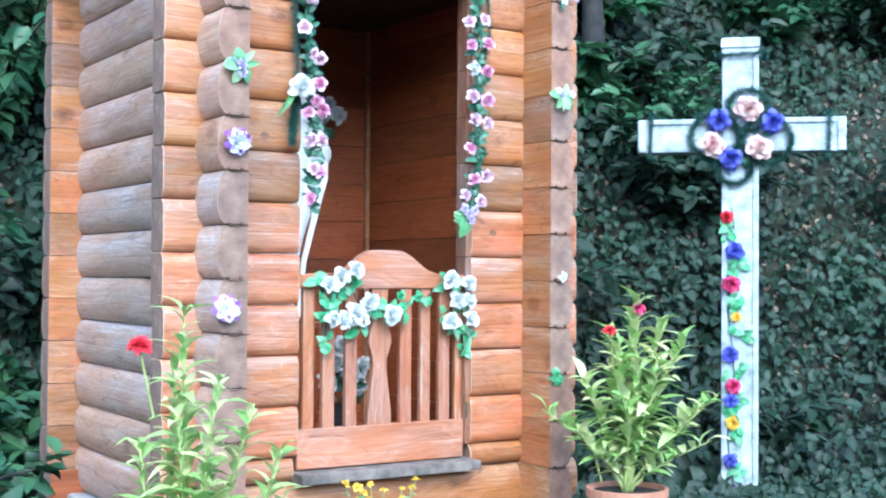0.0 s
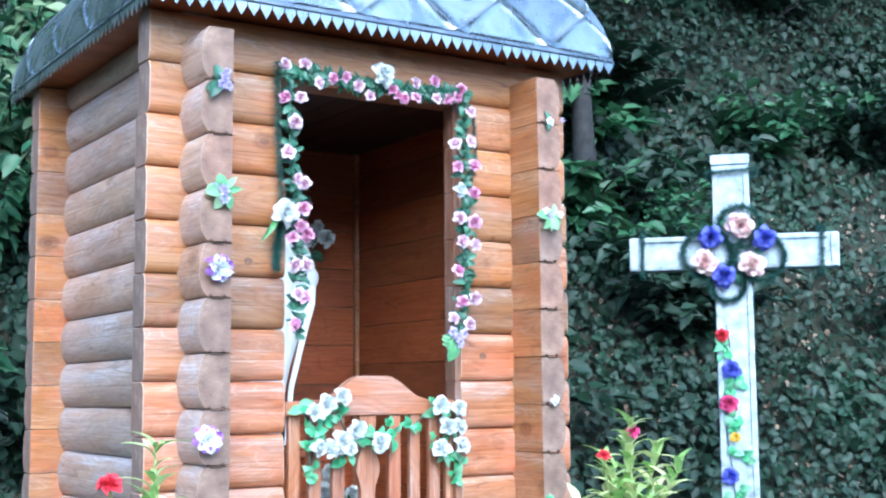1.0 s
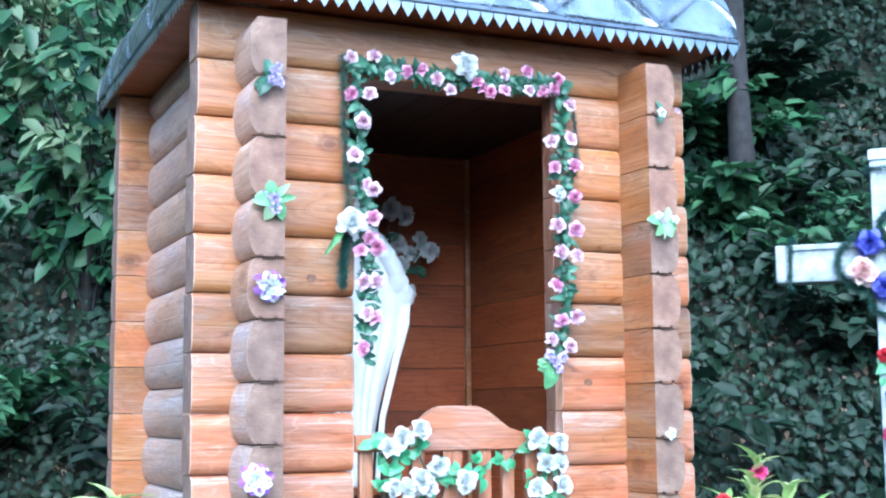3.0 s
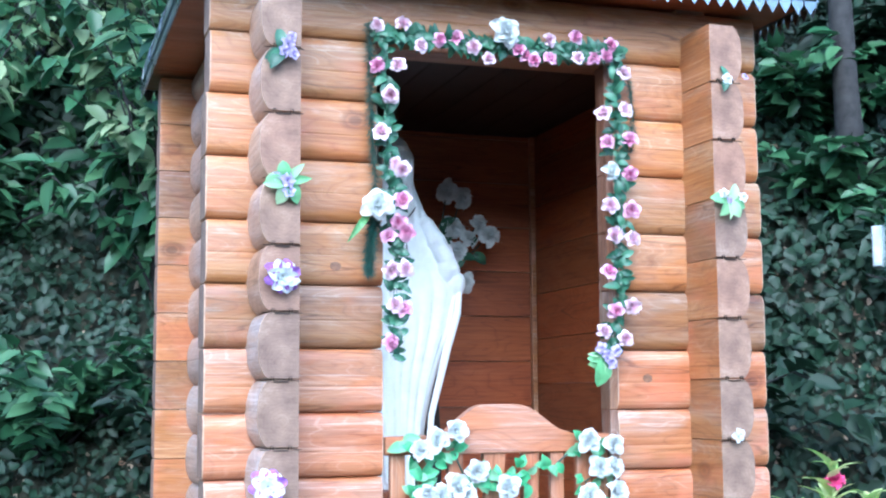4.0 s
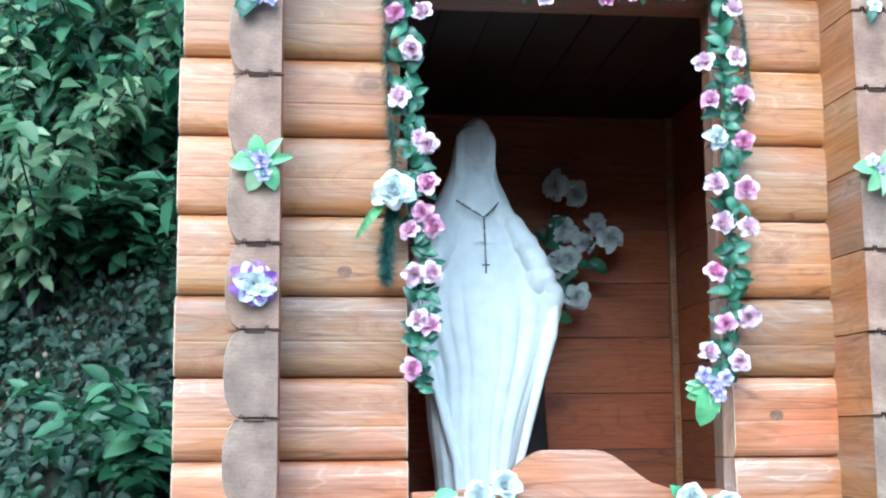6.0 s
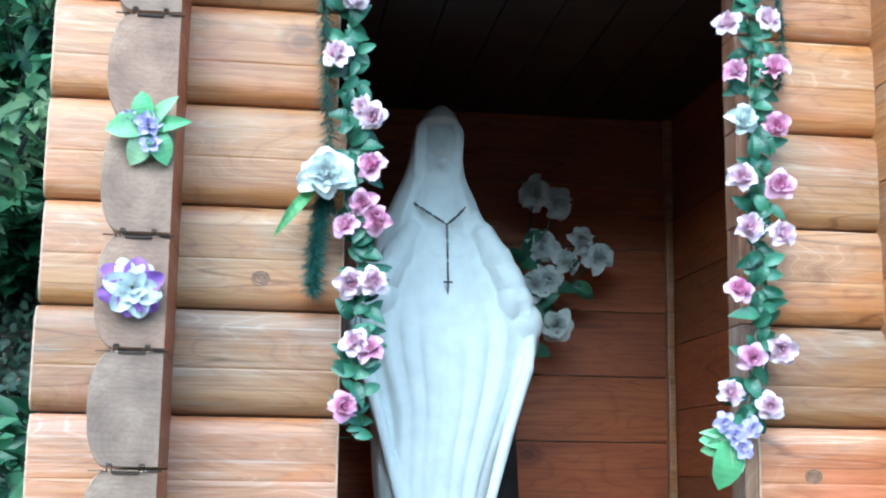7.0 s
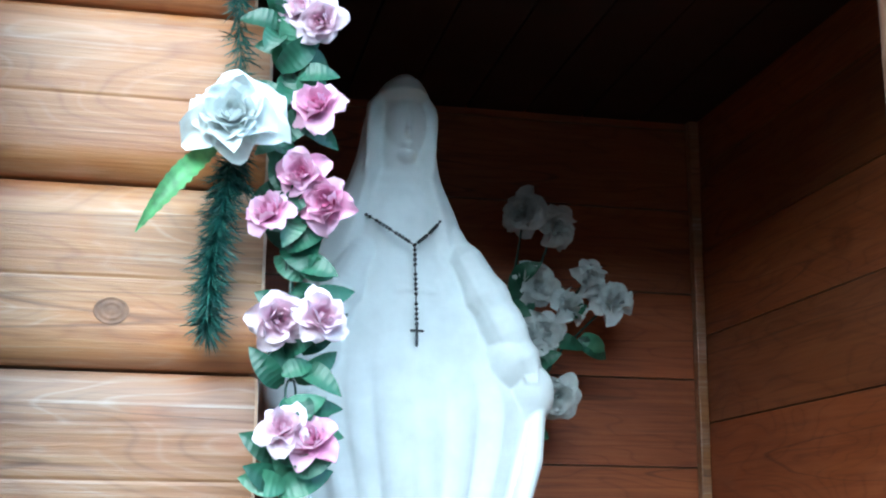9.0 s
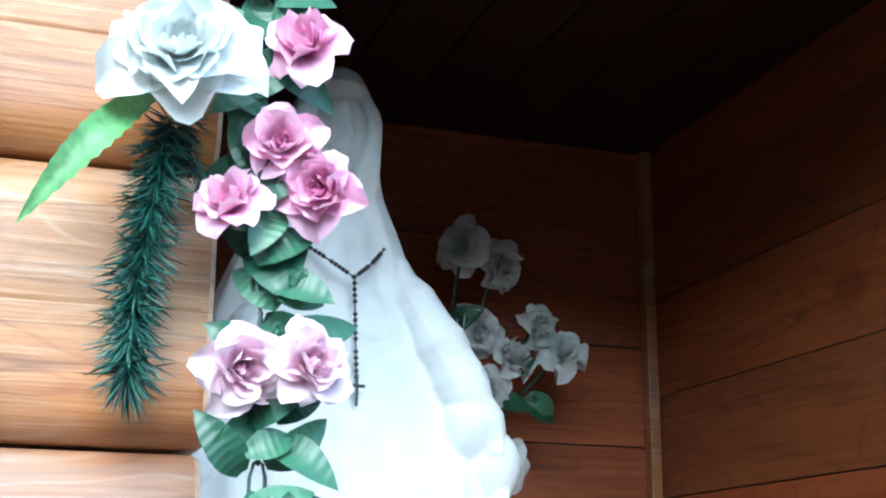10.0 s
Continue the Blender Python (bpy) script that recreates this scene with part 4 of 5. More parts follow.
put_leaf(g_right, lime, 2.695, 4.03, 1.73, -100, 5, 1.5)
for dx, dz in ((0, 0), (0.03, 0.012), (-0.02, 0.02), (0.012, -0.022)):
    piece("lilac_bloom", random.choice(small_lilac), g_right, facing(2.70 + dx, 4.015, 1.733 + dz, random.uniform(0, 360)))


# sprigs fixed to the log ends
def sprig(label, x, z, blooms, leaves, leaf_set, y=3.905, k=1.0, spread=0.03):
    ob = thing("flower_sprig", label, "artificial flower", group="flowers pinned to the log ends")
    for angle in leaves:
        put_leaf(ob, leaf_set, x, y + 0.004, z, angle, random.uniform(8, 24), k)
    for me, dx, dz, s in blooms:
        piece("bloom", me, ob, facing(x + dx, y - 0.006, z + dz, random.uniform(0, 360), random.uniform(-12, 12), random.uniform(-15, 10)) @ Matrix.Scale(s, 4))
    b = bmesh.new()
    part("stem", tube(b, [(x, y + 0.018, z), (x, y, z)], 0.003, 6), M_wire, ob)
    return ob


lb, sw = small_lilac, small_white
sprig("small lilac flower bunch with dark leaves pinned on wood", 1.704, 2.545, [(lb[0], 0.01, 0.02, 1), (lb[1], 0.025, -0.005, 0.9), (lb[0], 0.0, 0.0, 0.9), (lb[1], 0.02, 0.04, 0.8)], (200, 215, 230, 100), silk, k=1.25)
sprig("lilac flowers among light green leaves pinned on wood", 1.716, 2.190, [(lb[0], 0, 0, 1.1), (lb[1], 0.005, -0.03, 0.9), (lb[0], -0.03, 0.01, 0.7)], (8, 48, 105, 172, 188, 250, 300), lime, k=1.1)
sprig("white and violet silk flower pinned on wood", 1.705, 1.934, [(daisy_violet, 0, 0, 1.0)], (), lime)
sprig("white and violet silk flower pinned on wood", 1.672, 1.385, [(daisy_violet, 0, 0, 1.0)], (), lime)
sprig("tiny white and lilac flowers pinned on wood", 3.065, 2.566, [(sw[0], 0, 0, 0.8), (lb[1], 0.06, 0.01, 0.6)], (250, 265, 100), silk, k=0.8)
sprig("white-tipped light green leaf spray pinned on wood", 3.060, 2.193, [(sw[0], -0.02, 0.022, 0.7), (sw[1], 0.045, 0.012, 0.7), (lb[0], 0, 0.0, 0.6)], (170, 235, 268, 300, 345, 60), lime, k=1.0)
sprig("small cream rosette pinned on wood", 3.062, 1.495, [(sw[1], 0, 0, 1.0)], (), lime)
sprig("bare green leaf sprig pinned on wood", 3.045, 1.112, [], (100, 130, 190, 250, 290, 330), mint, k=1.0)


# white bunches on the gate
def gate_bunch(label, spots, leaf_spots):
    ob = thing("flower_bunch", label, "artificial flowers", group="white bunches on the gate")
    for x, z in leaf_spots:
        for k in range(5):
            put_leaf(ob, mint, x + random.uniform(-0.02, 0.02), 4.098 + random.uniform(-0.006, 0.008), z + random.uniform(-0.02, 0.02), random.uniform(0, 360), random.uniform(5, 40), random.uniform(0.85, 1.15))
    for x, z in spots:
        piece("rose", random.choice(rose_white), ob, facing(x, 4.072 + random.uniform(-0.01, 0.01), z, random.uniform(0, 360), random.uniform(-25, 15), random.uniform(-30, 5)) @ Matrix.Scale(random.uniform(0.95, 1.2), 4))
    b = bmesh.new()
    pts = [(x, 4.100, z) for x, z in leaf_spots]
    part("stem", tube(b, pts, 0.003, 6), M_wire, ob)
    return ob


gate_bunch("white silk roses with green leaves draped over the gate",
           [(2.19, 1.49), (2.245, 1.515), (2.31, 1.40), (2.245, 1.36), (2.15, 1.34), (2.20, 1.33), (2.40, 1.35), (2.14, 1.46), (2.27, 1.335)],
           [(2.11, 1.47), (2.14, 1.41), (2.13, 1.33), (2.13, 1.25), (2.16, 1.38), (2.20, 1.44), (2.25, 1.45), (2.29, 1.36), (2.27, 1.30), (2.34, 1.38), (2.39, 1.36), (2.44, 1.40), (2.46, 1.38)])
gate_bunch("white silk roses with green leaves on the gate",
           [(2.66, 1.48), (2.74, 1.47), (2.66, 1.32), (2.745, 1.33), (2.70, 1.40), (2.74, 1.40)],
           [(2.55, 1.40), (2.64, 1.47), (2.70, 1.45), (2.73, 1.40), (2.66, 1.36), (2.70, 1.30), (2.75, 1.27), (2.745, 1.22)])


# bouquets inside
def bouquet(label, heads, foot, k=1.1, y_leaf=5.2):
    ob = thing("bouquet", label, "bouquet", group="bouquets inside the chapel")
    for x, y, z in heads:
        piece("bloom", peony_white, ob, facing(x, y, z, random.uniform(0, 360), random.uniform(-40, 40), random.uniform(-40, 30)) @ Matrix.Scale(k * random.uniform(0.70, 0.82), 4))
        b = bmesh.new()
        mid = ((x + foot[0]) / 2 + 0.01, (y + foot[1]) / 2, max(z, foot[2]) * 0.6 + min(z, foot[2]) * 0.4)
        part("stem", tube(b, [foot, mid, (x, y + 0.01, z)], 0.0025, 6), M_wire, ob)
        for i in range(4):
            t = random.uniform(0.3, 0.8)
            put_leaf(ob, silk, foot[0] + (x - foot[0]) * t, foot[1] + (y - foot[1]) * t, foot[2] + (z - foot[2]) * t, random.uniform(0, 360), random.uniform(0, 60), 1.3)
    b = bmesh.new()
    prof = [(0.001, 0.0), (0.045, 0.0), (0.055, 0.06), (0.05, 0.13), (0.035, 0.18), (0.042, 0.22)]
    rings = [[b.verts.new((foot[0] + r * math.cos(a), foot[1] + r * math.sin(a), 0.801 + h * (foot[2] - 0.80) / 0.22)) for a in (2 * math.pi * i / 20 for i in range(20))] for r, h in prof]
    for p, q in zip(rings, rings[1:]):
        for i in range(20):
            b.faces.new((p[i], p[(i + 1) % 20], q[(i + 1) % 20], q[i]))
    part("vase", b, M_bark, ob, "dark tall vase", smooth=True)
    return ob


bouquet("white silk roses in a dark vase behind the statue",
        [(2.600, 5.20, 2.400), (2.662, 5.21, 2.378), (2.619, 5.20, 2.259), (2.723, 5.20, 2.275), (2.769, 5.20, 2.232), (2.631, 5.19, 2.165), (2.60, 5.19, 2.15), (2.679, 5.20, 2.217), (2.655, 5.18, 2.045)], (2.52, 5.22, 1.95), 1.3)
bouquet("white silk flowers in a vase on the floor behind the gate",
        [(2.40, 4.50, 1.15), (2.44, 4.52, 1.22), (2.55, 4.55, 1.13), (2.50, 4.50, 1.06), (2.36, 4.5, 1.07), (2.46, 4.48, 1.10)], (2.44, 4.55, 0.98), 1.2)


# ---- the wayside cross ----
cross_at = pose(4.54, 4.404, 0, 0, 0, -45.9)
cross = thing("wayside_cross", "white-painted wooden wayside cross with flaking paint", "cross", at=cross_at)
CZ = 2.184
b = bmesh.new()
part("post", box(b, -0.088, 0.088, 0.0, 0.11, 0.25, CZ + 0.475, 0.008), M_white_paint, cross)
for s in (-1, 1):
    b = bmesh.new()
    part("arm", box(b, min(s * 0.089, s * 0.492), max(s * 0.089, s * 0.492), 0.003, 0.107, CZ - 0.083, CZ + 0.083, 0.008), M_white_paint, cross)
    for z in (-0.068, 0.068):
        b = bmesh.new()
        part("moulding", box(b, min(s * 0.10, s * 0.44), max(s * 0.10, s * 0.44), -0.009, 0.002, CZ + z - 0.011, CZ + z + 0.011, 0.003), M_white_paint, cross)
    b = bmesh.new()
    part("moulding", box(b, min(s * 0.452, s * 0.485), max(s * 0.452, s * 0.485), -0.010, 0.002, CZ - 0.078, CZ + 0.078, 0.004), M_white_paint, cross)
    b = bmesh.new()
    part("moulding", box(b, s * 0.073 - 0.011, s * 0.073 + 0.011, -0.009, -0.0005, 0.36, CZ - 0.10, 0.003), M_white_paint, cross)
    b = bmesh.new()
    part("moulding", box(b, s * 0.073 - 0.011, s * 0.073 + 0.011, -0.009, -0.0005, CZ + 0.10, CZ + 0.40, 0.003), M_white_paint, cross)
b = bmesh.new()
part("moulding", box(b, -0.092, 0.092, -0.012, -0.0005, CZ + 0.425, CZ + 0.470, 0.004), M_white_paint, cross)

wreath = thing("wreath", "wreath of blush and blue silk flowers in green tinsel", "wreath", at=cross_at)
blush = bloom_kit(0.066, PEONY, 21, "blush_bloom", M_blush, 4)
blue = bloom_kit(0.058, PEONY, 22, "blue_bloom", M_blue, 4)
for me, x, z in ((blush, 0.040, 0.122), (blush, -0.130, -0.050), (blush, 0.088, -0.066), (blue, -0.098, 0.068), (blue, 0.152, 0.056), (blue, -0.042, -0.118)):
    piece("bloom", me, wreath, facing(x, -0.045, CZ + z, random.uniform(0, 360), random.uniform(-10, 10), random.uniform(-10, 10)))
for cx, cz, r in ((0.038, 0.118, 0.100), (-0.118, -0.01, 0.115), (0.125, -0.03, 0.115), (-0.03, -0.15, 0.085)):
    pine(wreath, [(cx + r * math.cos(a), -0.022, CZ + cz + r * math.sin(a)) for a in (2 * math.pi * i / 14 for i in range(15))], 0.034, 330, "tinsel_loop")
for k in range(14):
    a = 2 * math.pi * k / 14
    put_leaf(wreath, silk, 0.10 * math.cos(a), -0.022, CZ + 0.1 * math.sin(a), math.degrees(a), 10, 1.2)


def tinsel_band(loop, label):
    ob = thing("tinsel_band", label, "tinsel", at=cross_at, group="tinsel bands on the cross")
    pine(ob, loop, 0.026, 300, "tinsel")


def band(x0, x1, z0, z1, upright):
    if upright:
        return [(x0, -0.02, z0), (x0, 0.125, z0), (x0, 0.125, z1), (x0 + 0.01, -0.02, z1), (x0, -0.02, z0)]
    return [(x0, -0.02, z0), (x1, -0.025, z0 + 0.01), (x1, 0.125, z0), (x0, 0.125, z0), (x0, -0.02, z0)]


tinsel_band(band(-0.43, 0, CZ - 0.105, CZ + 0.105, True), "green tinsel wound round the cross arm")
tinsel_band(band(0.405, 0, CZ - 0.105, CZ + 0.105, True), "green tinsel wound round the cross arm")
tinsel_band(band(-0.105, 0.120, CZ + 0.385, 0, False), "green tinsel wound round the top of the post")

string = thing("flower_string", "string of red, blue and yellow silk flowers on the post", "garland", at=cross_at)
heads = ((-0.062, 385, M_red, 0.034), (-0.025, 445, M_blue, 0.048), (-0.040, 503, M_cerise, 0.048), (-0.015, 560, M_yellow, 0.026), (-0.042, 625, M_blue, 0.046), (-0.030, 681, M_cerise, 0.040), (-0.040, 706, M_blue, 0.036), (-0.032, 745, M_yellow, 0.036), (-0.040, 810, M_blue, 0.038), (-0.05, 866, M_cerise, 0.032), (-0.02, 868, M_purple, 0.03))
for k, (x, py, mat, r) in enumerate(heads):
    z = CZ - (py - 240) * 0.00274
    part("bloom", bloom_bm(r, PEONY if mat != M_yellow else DAISY, 40 + k), [mat, M_yellow], string, at=facing(x, -0.024, z, random.uniform(0, 360), random.uniform(-15, 15)))
    for i in range(7):
        put_leaf(string, mint, x + random.uniform(-0.02, 0.05), -0.012, z - 0.075 + random.uniform(-0.035, 0.035), random.uniform(0, 360), random.uniform(0, 35), random.uniform(0.9, 1.3))
b = bmesh.new()
part("stem", tube(b, [(-0.04 + 0.015 * math.sin(k), -0.011, CZ - 0.35 - 0.1 * k) for k in range(15)], 0.003, 6), M_wire, string)

# ---- potted and bedded plants ----
lance = [leaf_mesh(0.115, 0.036, M_balsam, droop=0.3), leaf_mesh(0.090, 0.031, M_balsam, droop=0.2), leaf_mesh(0.130, 0.042, M_balsam, droop=0.45)]


def balsam(label, x, y, z0, stems, blooms, seed, mat_bloom, radius, leaf_k=1.0, bare=0.0):
    rnd = random.Random(seed)
    ob = thing("balsam_plant", label, "flowering plant", at=pose(x, y, z0))
    for k, (dx, dy, h) in enumerate(stems):
        b = bmesh.new()
        pts = [(dx * t ** 1.3 + 0.012 * math.sin(5 * t + k), dy * t ** 1.3, h * t) for t in (i / 8 for i in range(9))]
        part("stem", tube(b, pts, [0.007 - 0.0045 * i / 8 for i in range(9)], 7), M_balsam_stem, ob, smooth=True)
        n = int(h / 0.0125)
        for i in range(n):
            t = 0.22 + 0.78 * (i + rnd.random()) / n
            if rnd.random() < bare:
                continue
            p = (dx * t ** 1.3 + 0.012 * math.sin(5 * t + k), dy * t ** 1.3, h * t)
            a = i * 137.5 + rnd.uniform(-25, 25)
            rise = rnd.uniform(-5, 45) + 25 * t
            s = leaf_k * (0.62 + 0.5 * math.sin(math.pi * min(1, t * 0.9)))
            piece("leaf", rnd.choice(lance), ob, pose(*p, 0, 0, a) @ pose(0, 0, 0, rnd.uniform(-20, 20), -rise, 0) @ Matrix.Scale(s * rnd.uniform(0.8, 1.15), 4))
    for dx, dy, dz, r, m in blooms:
        part("bloom", bloom_bm(r, PEONY, seed + int(100 * abs(dx))), m, ob, "bright flower head", pose(dx, dy, dz, 35, 0, -30))
        b = bmesh.new()
        part("flower_stalk", tube(b, [(dx * 0.7, dy * 0.7, dz - 0.16), (dx, dy, dz)], 0.003, 6), M_balsam_stem, ob)
    return ob


zl = ground_z(1.10, 2.78)
balsam("tall pale green balsam with a red bloom in a flower bed", 1.10, 2.78, zl,
       [(0.0, 0.0, 1.42 - zl), (-0.10, 0.03, 1.12 - zl), (0.13, -0.06, 1.20 - zl), (0.08, 0.08, 1.05 - zl), (-0.05, -0.05, 1.18 - zl), (0.20, -0.10, 1.10 - zl), (-0.16, 0.06, 0.95 - zl), (0.04, -0.10, 1.26 - zl), (-0.02, 0.05, 1.30 - zl), (0.24, 0.0, 0.98 - zl)],
       [(-0.10, 0.045, 1.332 - zl, 0.030, M_red)], 3, M_red, 0.2, 0.72, 0.1)
zp = 0.74
pot = thing("flower_pot", "round terracotta pot standing on the ground", "plant pot", at=pose(3.09, 3.55, 0))
b = bmesh.new()
g0 = ground_z(3.09, 3.55) - 0.01
prof = [(0.001, g0), (0.10, g0), (0.135, 0.70), (0.148, 0.70), (0.150, 0.735), (0.136, 0.735), (0.130, 0.715), (0.001, 0.712)]
rings = [[b.verts.new((r * math.cos(a), r * math.sin(a), z)) for a in (2 * math.pi * i / 28 for i in range(28))] for r, z in prof]
for p, q in zip(rings, rings[1:]):
    for i in range(28):
        b.faces.new((p[i], p[(i + 1) % 28], q[(i + 1) % 28], q[i]))
part("pot", b, M_clay, pot)
b = bmesh.new()
bmesh.ops.create_circle(b, cap_ends=True, segments=28, radius=0.131, matrix=Matrix.Translation((0, 0, 0.718)))
part("soil", b, M_ground, pot)
balsam("bushy yellow-green balsam with pink blooms in a pot", 3.09, 3.55, 0.715,
       [(0.10, 0.05, 0.70), (-0.02, 0.02, 0.55), (0.18, -0.10, 0.55), (-0.16, 0.08, 0.42), (0.05, -0.12, 0.50), (-0.26, 0.16, 0.30), (0.27, -0.20, 0.36), (-0.20, 0.02, 0.22), (0.20, -0.22, 0.20), (0.0, 0.12, 0.58), (0.14, -0.02, 0.62), (-0.10, -0.10, 0.36), (0.26, -0.12, 0.30), (0.02, -0.05, 0.44)],
       [(0.075, 0.03, 0.665, 0.030, M_cerise), (-0.06, 0.03, 0.585, 0.026, M_red), (-0.13, 0.05, 0.20, 0.016, M_pink)], 8, M_cerise, 0.3, 0.92, 0.05)


def marigold(x, y, n, seed):
    rnd = random.Random(seed)
    z0 = ground_z(x, y)
    ob = thing("marigold", "low half-withered marigold with small yellow flowers", "flowering plant", at=pose(x, y, z0))
    for k in range(n):
        dx, dy, h = rnd.uniform(-0.14, 0.14), rnd.uniform(-0.06, 0.06), rnd.uniform(0.28, 0.37)
        b = bmesh.new()
        part("stem", tube(b, [(dx * 0.3, dy * 0.3, -0.01), (dx, dy, h)], 0.002, 5), M_balsam_stem, ob)
        part("bloom", bloom_bm(rnd.uniform(0.012, 0.019), SMALL, seed + k), M_yellow, ob, at=pose(dx, dy, h, rnd.uniform(0, 50), 0, rnd.uniform(-60, 40)))
        for i in range(4):
            t = rnd.uniform(0.2, 0.9)
            piece("leaf", rnd.choice(mint), ob, pose(dx * t, dy * t, h * t, 0, 0, rnd.uniform(0, 360)) @ pose(0, 0, 0, 0, -30, 0) @ Matrix.Scale(0.7, 4))
    return ob


marigold(2.24, 3.86, 15, 4)
marigold(0.62, 3.4, 6, 9)


# ---- foliage on the bank ----
def spread(n, x0, x1, d0, d1, rnd):
    """Random spots on the bank between two distances up it."""
    x = x0 + (x1 - x0) * rnd.rand(n)
    d = d0 + (d1 - d0) * rnd.rand(n)
    y = (d - 0.35 * x) / 0.94
    z = np.array([ground_z(a, c) for a, c in zip(x, y)])
    return x, y, z


def carpet(name, label, n, x0, x1, d0, d1, size, mat, lift, seed, keep):
    rnd = np.random.RandomState(seed)
    x, y, z = spread(n, x0, x1, d0, d1, rnd)
    ok = np.array([noise.noise((a * 0.7, c * 0.7, seed)) + 0.5 * noise.noise((a * 2.3, c * 2.3, seed + 5.0)) > keep for a, c in zip(x, y)])
    ok |= rnd.rand(n) < 0.5
    ok &= ~((x > 1.5) & (x < 3.4) & (y > 3.8) & (y < 5.8))
    x, y, z = x[ok], y[ok], z[ok]
    n = len(x)
    P = np.stack([x - 0.3 * lift * rnd.rand(n), y - 0.8 * lift * rnd.rand(n), z + lift * rnd.rand(n)], 1)
    W = np.stack([rnd.randn(n) * 0.8, -0.35 + rnd.randn(n) * 0.5, -0.55 + rnd.randn(n) * 0.5], 1)
    U = np.stack([-0.28 + 0.45 * rnd.randn(n), -0.75 + 0.45 * rnd.randn(n), 0.75 + 0.3 * rnd.randn(n)], 1)
    clump = np.array([0.75 + 0.7 * max(0.0, noise.noise((a * 1.1, c * 1.1, seed + 9.0)) + 0.25) for a, c in zip(x, y)])
    L = size * (0.5 + 0.8 * rnd.rand(n)) * clump
    thing(name, label, "foliage", leaves_mesh(name, P, W, U, L, L * 0.82, mat), kind="stuff")


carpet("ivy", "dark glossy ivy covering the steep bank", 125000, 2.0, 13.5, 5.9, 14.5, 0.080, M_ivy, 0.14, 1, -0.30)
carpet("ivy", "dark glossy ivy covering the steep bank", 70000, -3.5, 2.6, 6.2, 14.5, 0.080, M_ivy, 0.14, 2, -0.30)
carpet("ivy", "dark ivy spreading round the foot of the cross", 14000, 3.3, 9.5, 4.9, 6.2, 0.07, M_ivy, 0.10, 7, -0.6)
carpet("leaf_litter", "brown fallen leaves scattered on dark earth", 22000, -3.0, 12.0, 4.8, 9.5, 0.05, M_litter, 0.02, 3, -0.15)
carpet("undergrowth", "low green weeds at the foot of the chapel", 2600, -0.6, 1.35, 3.6, 5.6, 0.085, M_shrub, 0.28, 4, -0.4)
carpet("undergrowth", "low green weeds beside the potted plant", 1800, 3.4, 7.0, 6.0, 6.6, 0.075, M_ivy, 0.25, 6, -0.4)


def bush(x, y, reach, height, n_branch, size, mat, seed, label, base=None, hang=0.25):
    rnd = np.random.RandomState(seed)
    z0 = ground_z(x, y) - 0.05 if base is None else base
    ob = thing("bush", label, "bush", at=pose(x, y, z0))
    wood_bm = bmesh.new()
    P, W, U, L = [], [], [], []
    for k in range(n_branch):
        a = rnd.rand() * 6.28
        out = np.array([math.cos(a), math.sin(a) - 0.45, 0])
        h, r = height * (0.45 + 0.6 * rnd.rand()), reach * (0.3 + 0.8 * rnd.rand())
        pts = [out * r * t ** 1.4 + np.array([0, 0, h * (1.25 * t - 0.45 * t * t)]) + 0.03 * rnd.randn(3) * t for t in np.linspace(0, 1, 7)]
        tube(wood_bm, [tuple(p) for p in pts], [0.011 - 0.008 * i / 6 for i in range(7)], 5)
        pts = np.array(pts)
        m = int(16 + 14 * rnd.rand())
        t = 0.25 + 0.75 * rnd.rand(m)
        i = np.minimum((t * 6).astype(int), 5)
        f = (t * 6 - i)[:, None]
        p = pts[i] * (1 - f) + pts[i + 1] * f
        d = pts[i + 1] - pts[i]
        d = d / (np.linalg.norm(d, axis=1, keepdims=True) + 1e-6)
        s = np.cross(d, [0, 0, 1.0]) * np.where(rnd.rand(m) < 0.5, 1, -1)[:, None]
        w = s * 0.9 + d * 0.5 + np.array([0, -0.15, -hang]) + 0.3 * rnd.randn(m, 3)
        P.append(p + 0.02 * rnd.randn(m, 3)), W.append(w)
        U.append(np.array([0.0, -0.45, 0.9]) + 0.35 * rnd.randn(m, 3))
        L.append(size * (0.55 + 0.7 * rnd.rand(m)))
    part("branch_frame", wood_bm, M_bark, ob)
    P, W, U, L = np.concatenate(P), np.concatenate(W), np.concatenate(U), np.concatenate(L)
    piece("foliage", leaves_mesh("foliage", P, W, U, L, L * 0.55, mat), ob)
    return ob


rnd = np.random.RandomState(12)
B1, B2 = "leafy green shrub growing on the wooded bank", "broad-leaved dark shrub on the shady bank"
for k in range(44):
    x = -2.2 + 4.4 * rnd.rand()
    d = 6.4 + 6.0 * rnd.rand()
    bush(x, (d - 0.35 * x) / 0.94, 0.6, 0.8, 24, 0.14, M_shrub if k % 4 else M_ivy, 100 + k, B1)
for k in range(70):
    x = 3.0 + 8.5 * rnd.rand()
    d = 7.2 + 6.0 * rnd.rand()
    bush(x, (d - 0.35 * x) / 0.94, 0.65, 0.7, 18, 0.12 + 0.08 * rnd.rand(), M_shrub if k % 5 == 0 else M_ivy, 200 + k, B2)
for k in range(11):
    x = -1.2 + 3.6 * rnd.rand()
    d = 7.9 + 1.5 * rnd.rand()
    bush(x, (d - 0.35 * x) / 0.94, 0.9, 2.1, 30, 0.11 + 0.07 * rnd.rand(), M_crown if k % 3 else M_shrub, 350 + k, "young yellow-green broadleaf tree leaning from the bank", None, 0.75)
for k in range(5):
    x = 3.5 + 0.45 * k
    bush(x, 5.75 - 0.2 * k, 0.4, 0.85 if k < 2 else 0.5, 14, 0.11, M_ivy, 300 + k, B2)
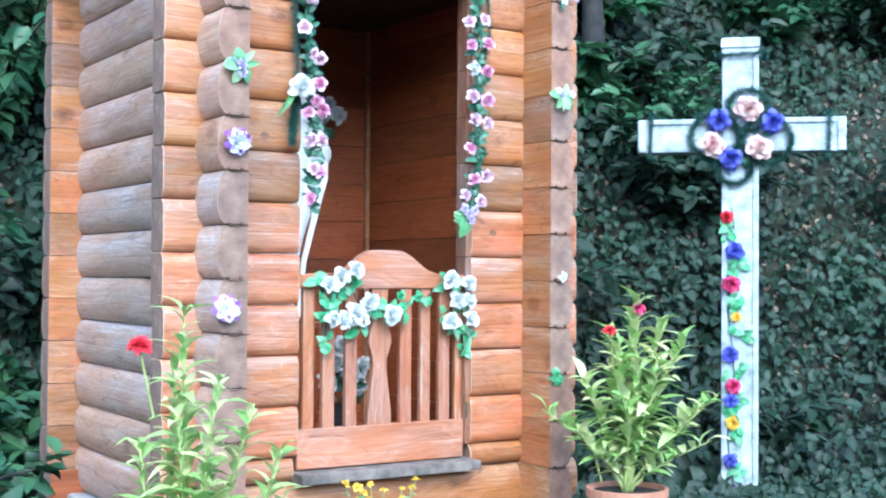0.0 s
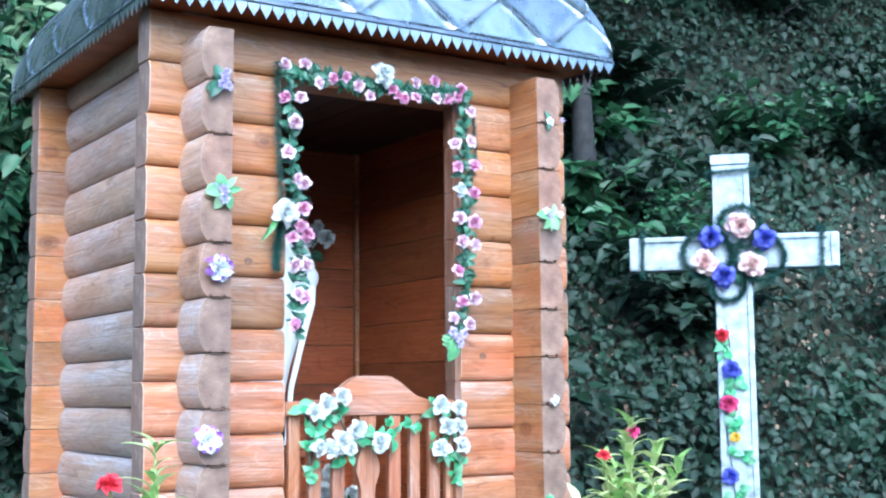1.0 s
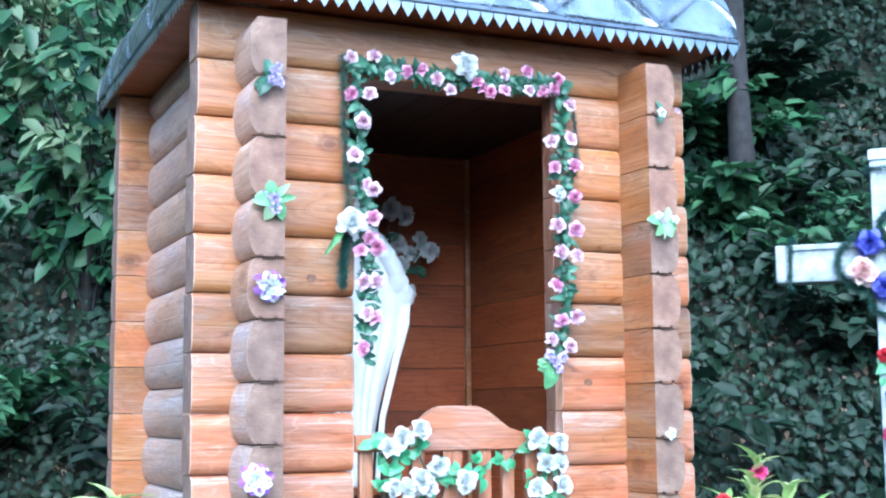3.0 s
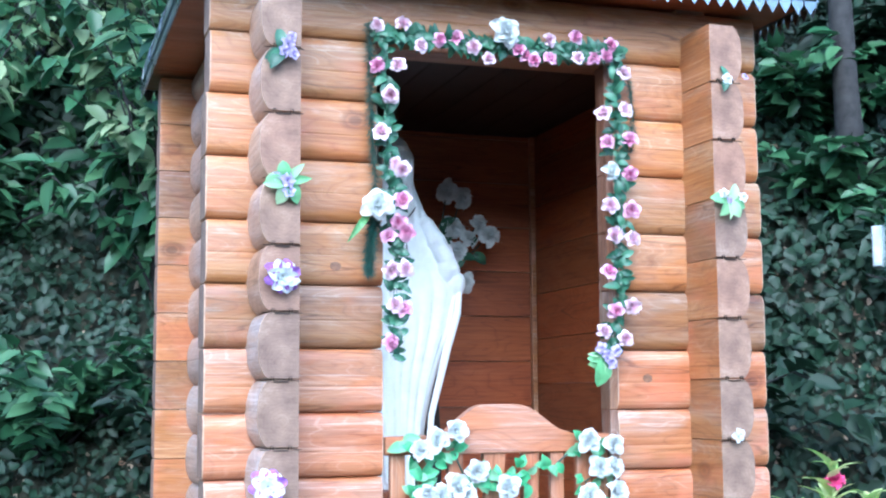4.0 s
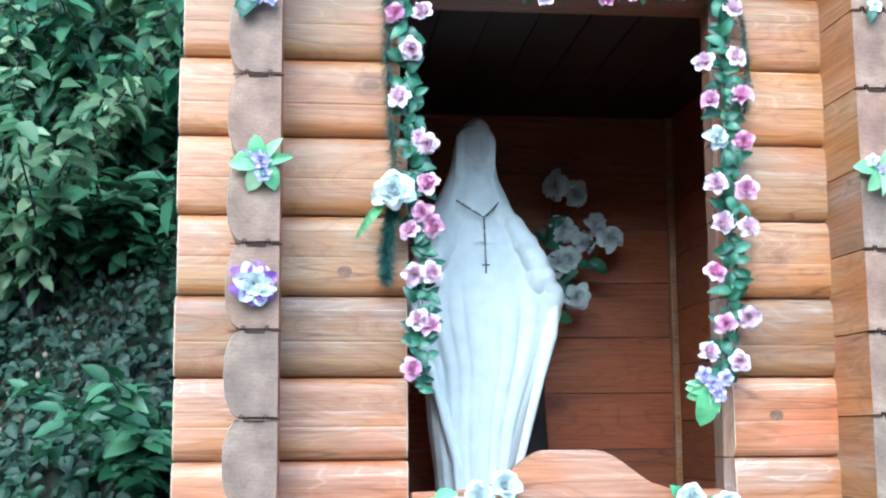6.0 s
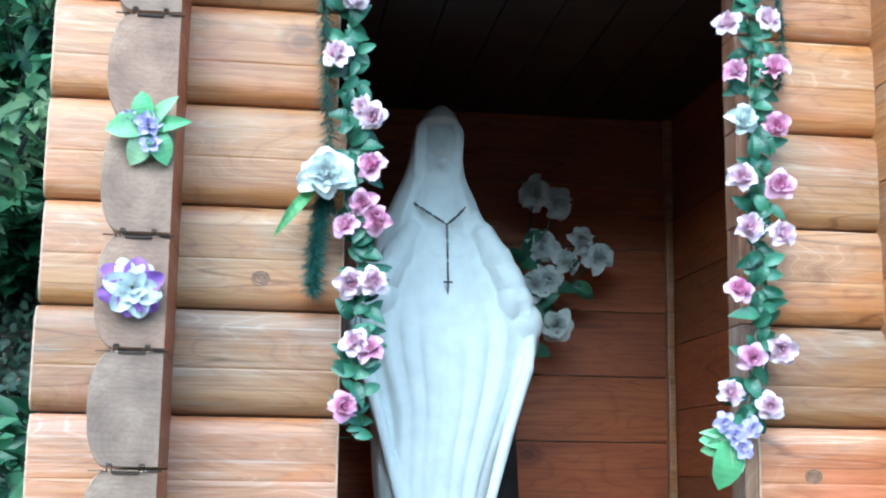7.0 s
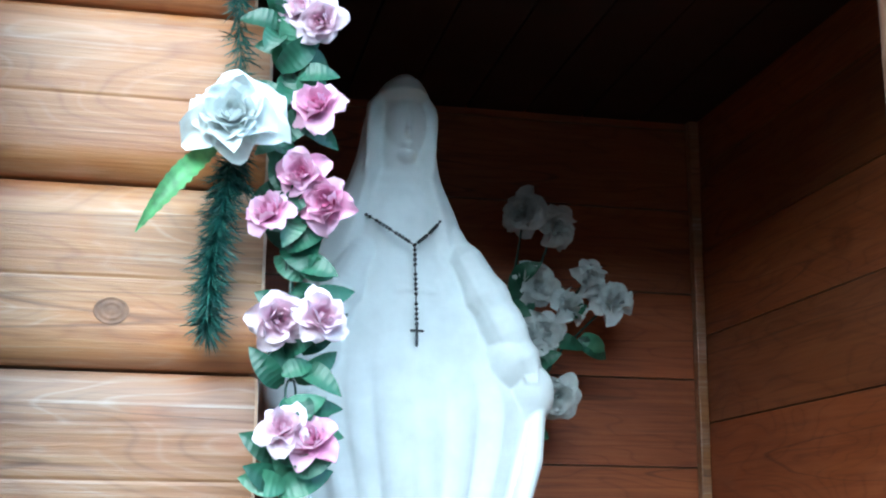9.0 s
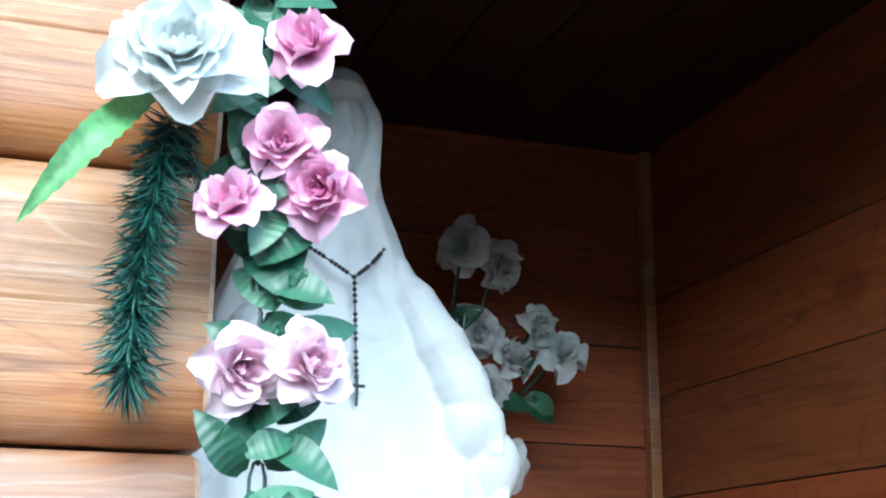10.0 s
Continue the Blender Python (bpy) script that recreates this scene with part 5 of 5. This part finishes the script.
for x, y, h in ((0.75, 4.2, 0.75), (0.35, 4.5, 0.8), (0.95, 4.75, 0.7), (0.5, 3.75, 0.6), (0.95, 3.95, 0.5)):
    bush(x, y, 0.32, h, 9, 0.14, M_shrub, int(400 + x * 100), "broad-leaved green weed beside the log wall")


def tree(x, y, girth, height, seed, label, crown_r=3.8, n=9000, lean=0.0):
    rnd = np.random.RandomState(seed)
    ob = thing("tree", label, "tree", at=pose(x, y, ground_z(x, y) - 0.15))
    b = bmesh.new()
    trunk = [(lean * t + 0.08 * math.sin(4 * t + seed), 0.06 * math.sin(3 * t), height * t) for t in np.linspace(0, 1, 10)]
    tube(b, trunk, [girth * (1.25 - 0.9 * i / 9) if i else girth * 1.6 for i in range(10)], 12)
    part("trunk", b, M_bark, ob, smooth=True)
    lb_ = bmesh.new()
    tips = []
    for k in range(13):
        t = 0.42 + 0.55 * k / 12
        a = k * 2.4 + rnd.rand()
        r = crown_r * (0.55 + 0.5 * rnd.rand()) * (1.15 - 0.6 * t)
        p0 = np.array([lean * t, 0, height * t])
        p1 = p0 + np.array([math.cos(a) * r, math.sin(a) * r, 0.5 * r + 0.2 * rnd.randn()])
        tube(lb_, [tuple(p0), tuple((p0 + p1) / 2 + [0, 0, 0.12]), tuple(p1)], [girth * 0.4, girth * 0.22, girth * 0.07], 6)
        tips.append((p0, p1))
    part("limb_frame", lb_, M_bark, ob)
    q = rnd.randint(0, len(tips), n)
    t = 0.35 + 0.75 * rnd.rand(n)
    A, C = np.array([p[0] for p in tips])[q], np.array([p[1] for p in tips])[q]
    P = A + (C - A) * t[:, None] + rnd.randn(n, 3) * crown_r * 0.17
    W = rnd.randn(n, 3) + np.array([0, -0.2, -0.7])
    U = rnd.randn(n, 3) * 0.5 + np.array([0, -0.2, 1.0])
    L = 0.18 * (0.6 + 0.7 * rnd.rand(n))
    piece("crown", leaves_mesh("crown", P, W, U, L, L * 0.6, M_crown), ob)
    return ob


# first trunk is in view; the others are added unseen to shade the bank
TL = "tall broadleaf tree, slim dark trunk, unseen crown shading the bank"
for k, (x, y, g, h) in enumerate(((5.75, 6.9, 0.065, 8.0), (10.6, 6.3, 0.11, 9.0), (3.2, 9.6, 0.12, 8.0), (4.2, 7.2, 0.09, 8.0), (11.0, 5.4, 0.11, 8.0), (6.6, 9.8, 0.12, 9.0), (4.9, 8.7, 0.10, 9.0), (13.0, 7.6, 0.13, 9.0))):
    tree(x, y, g, h, 500 + k, TL)
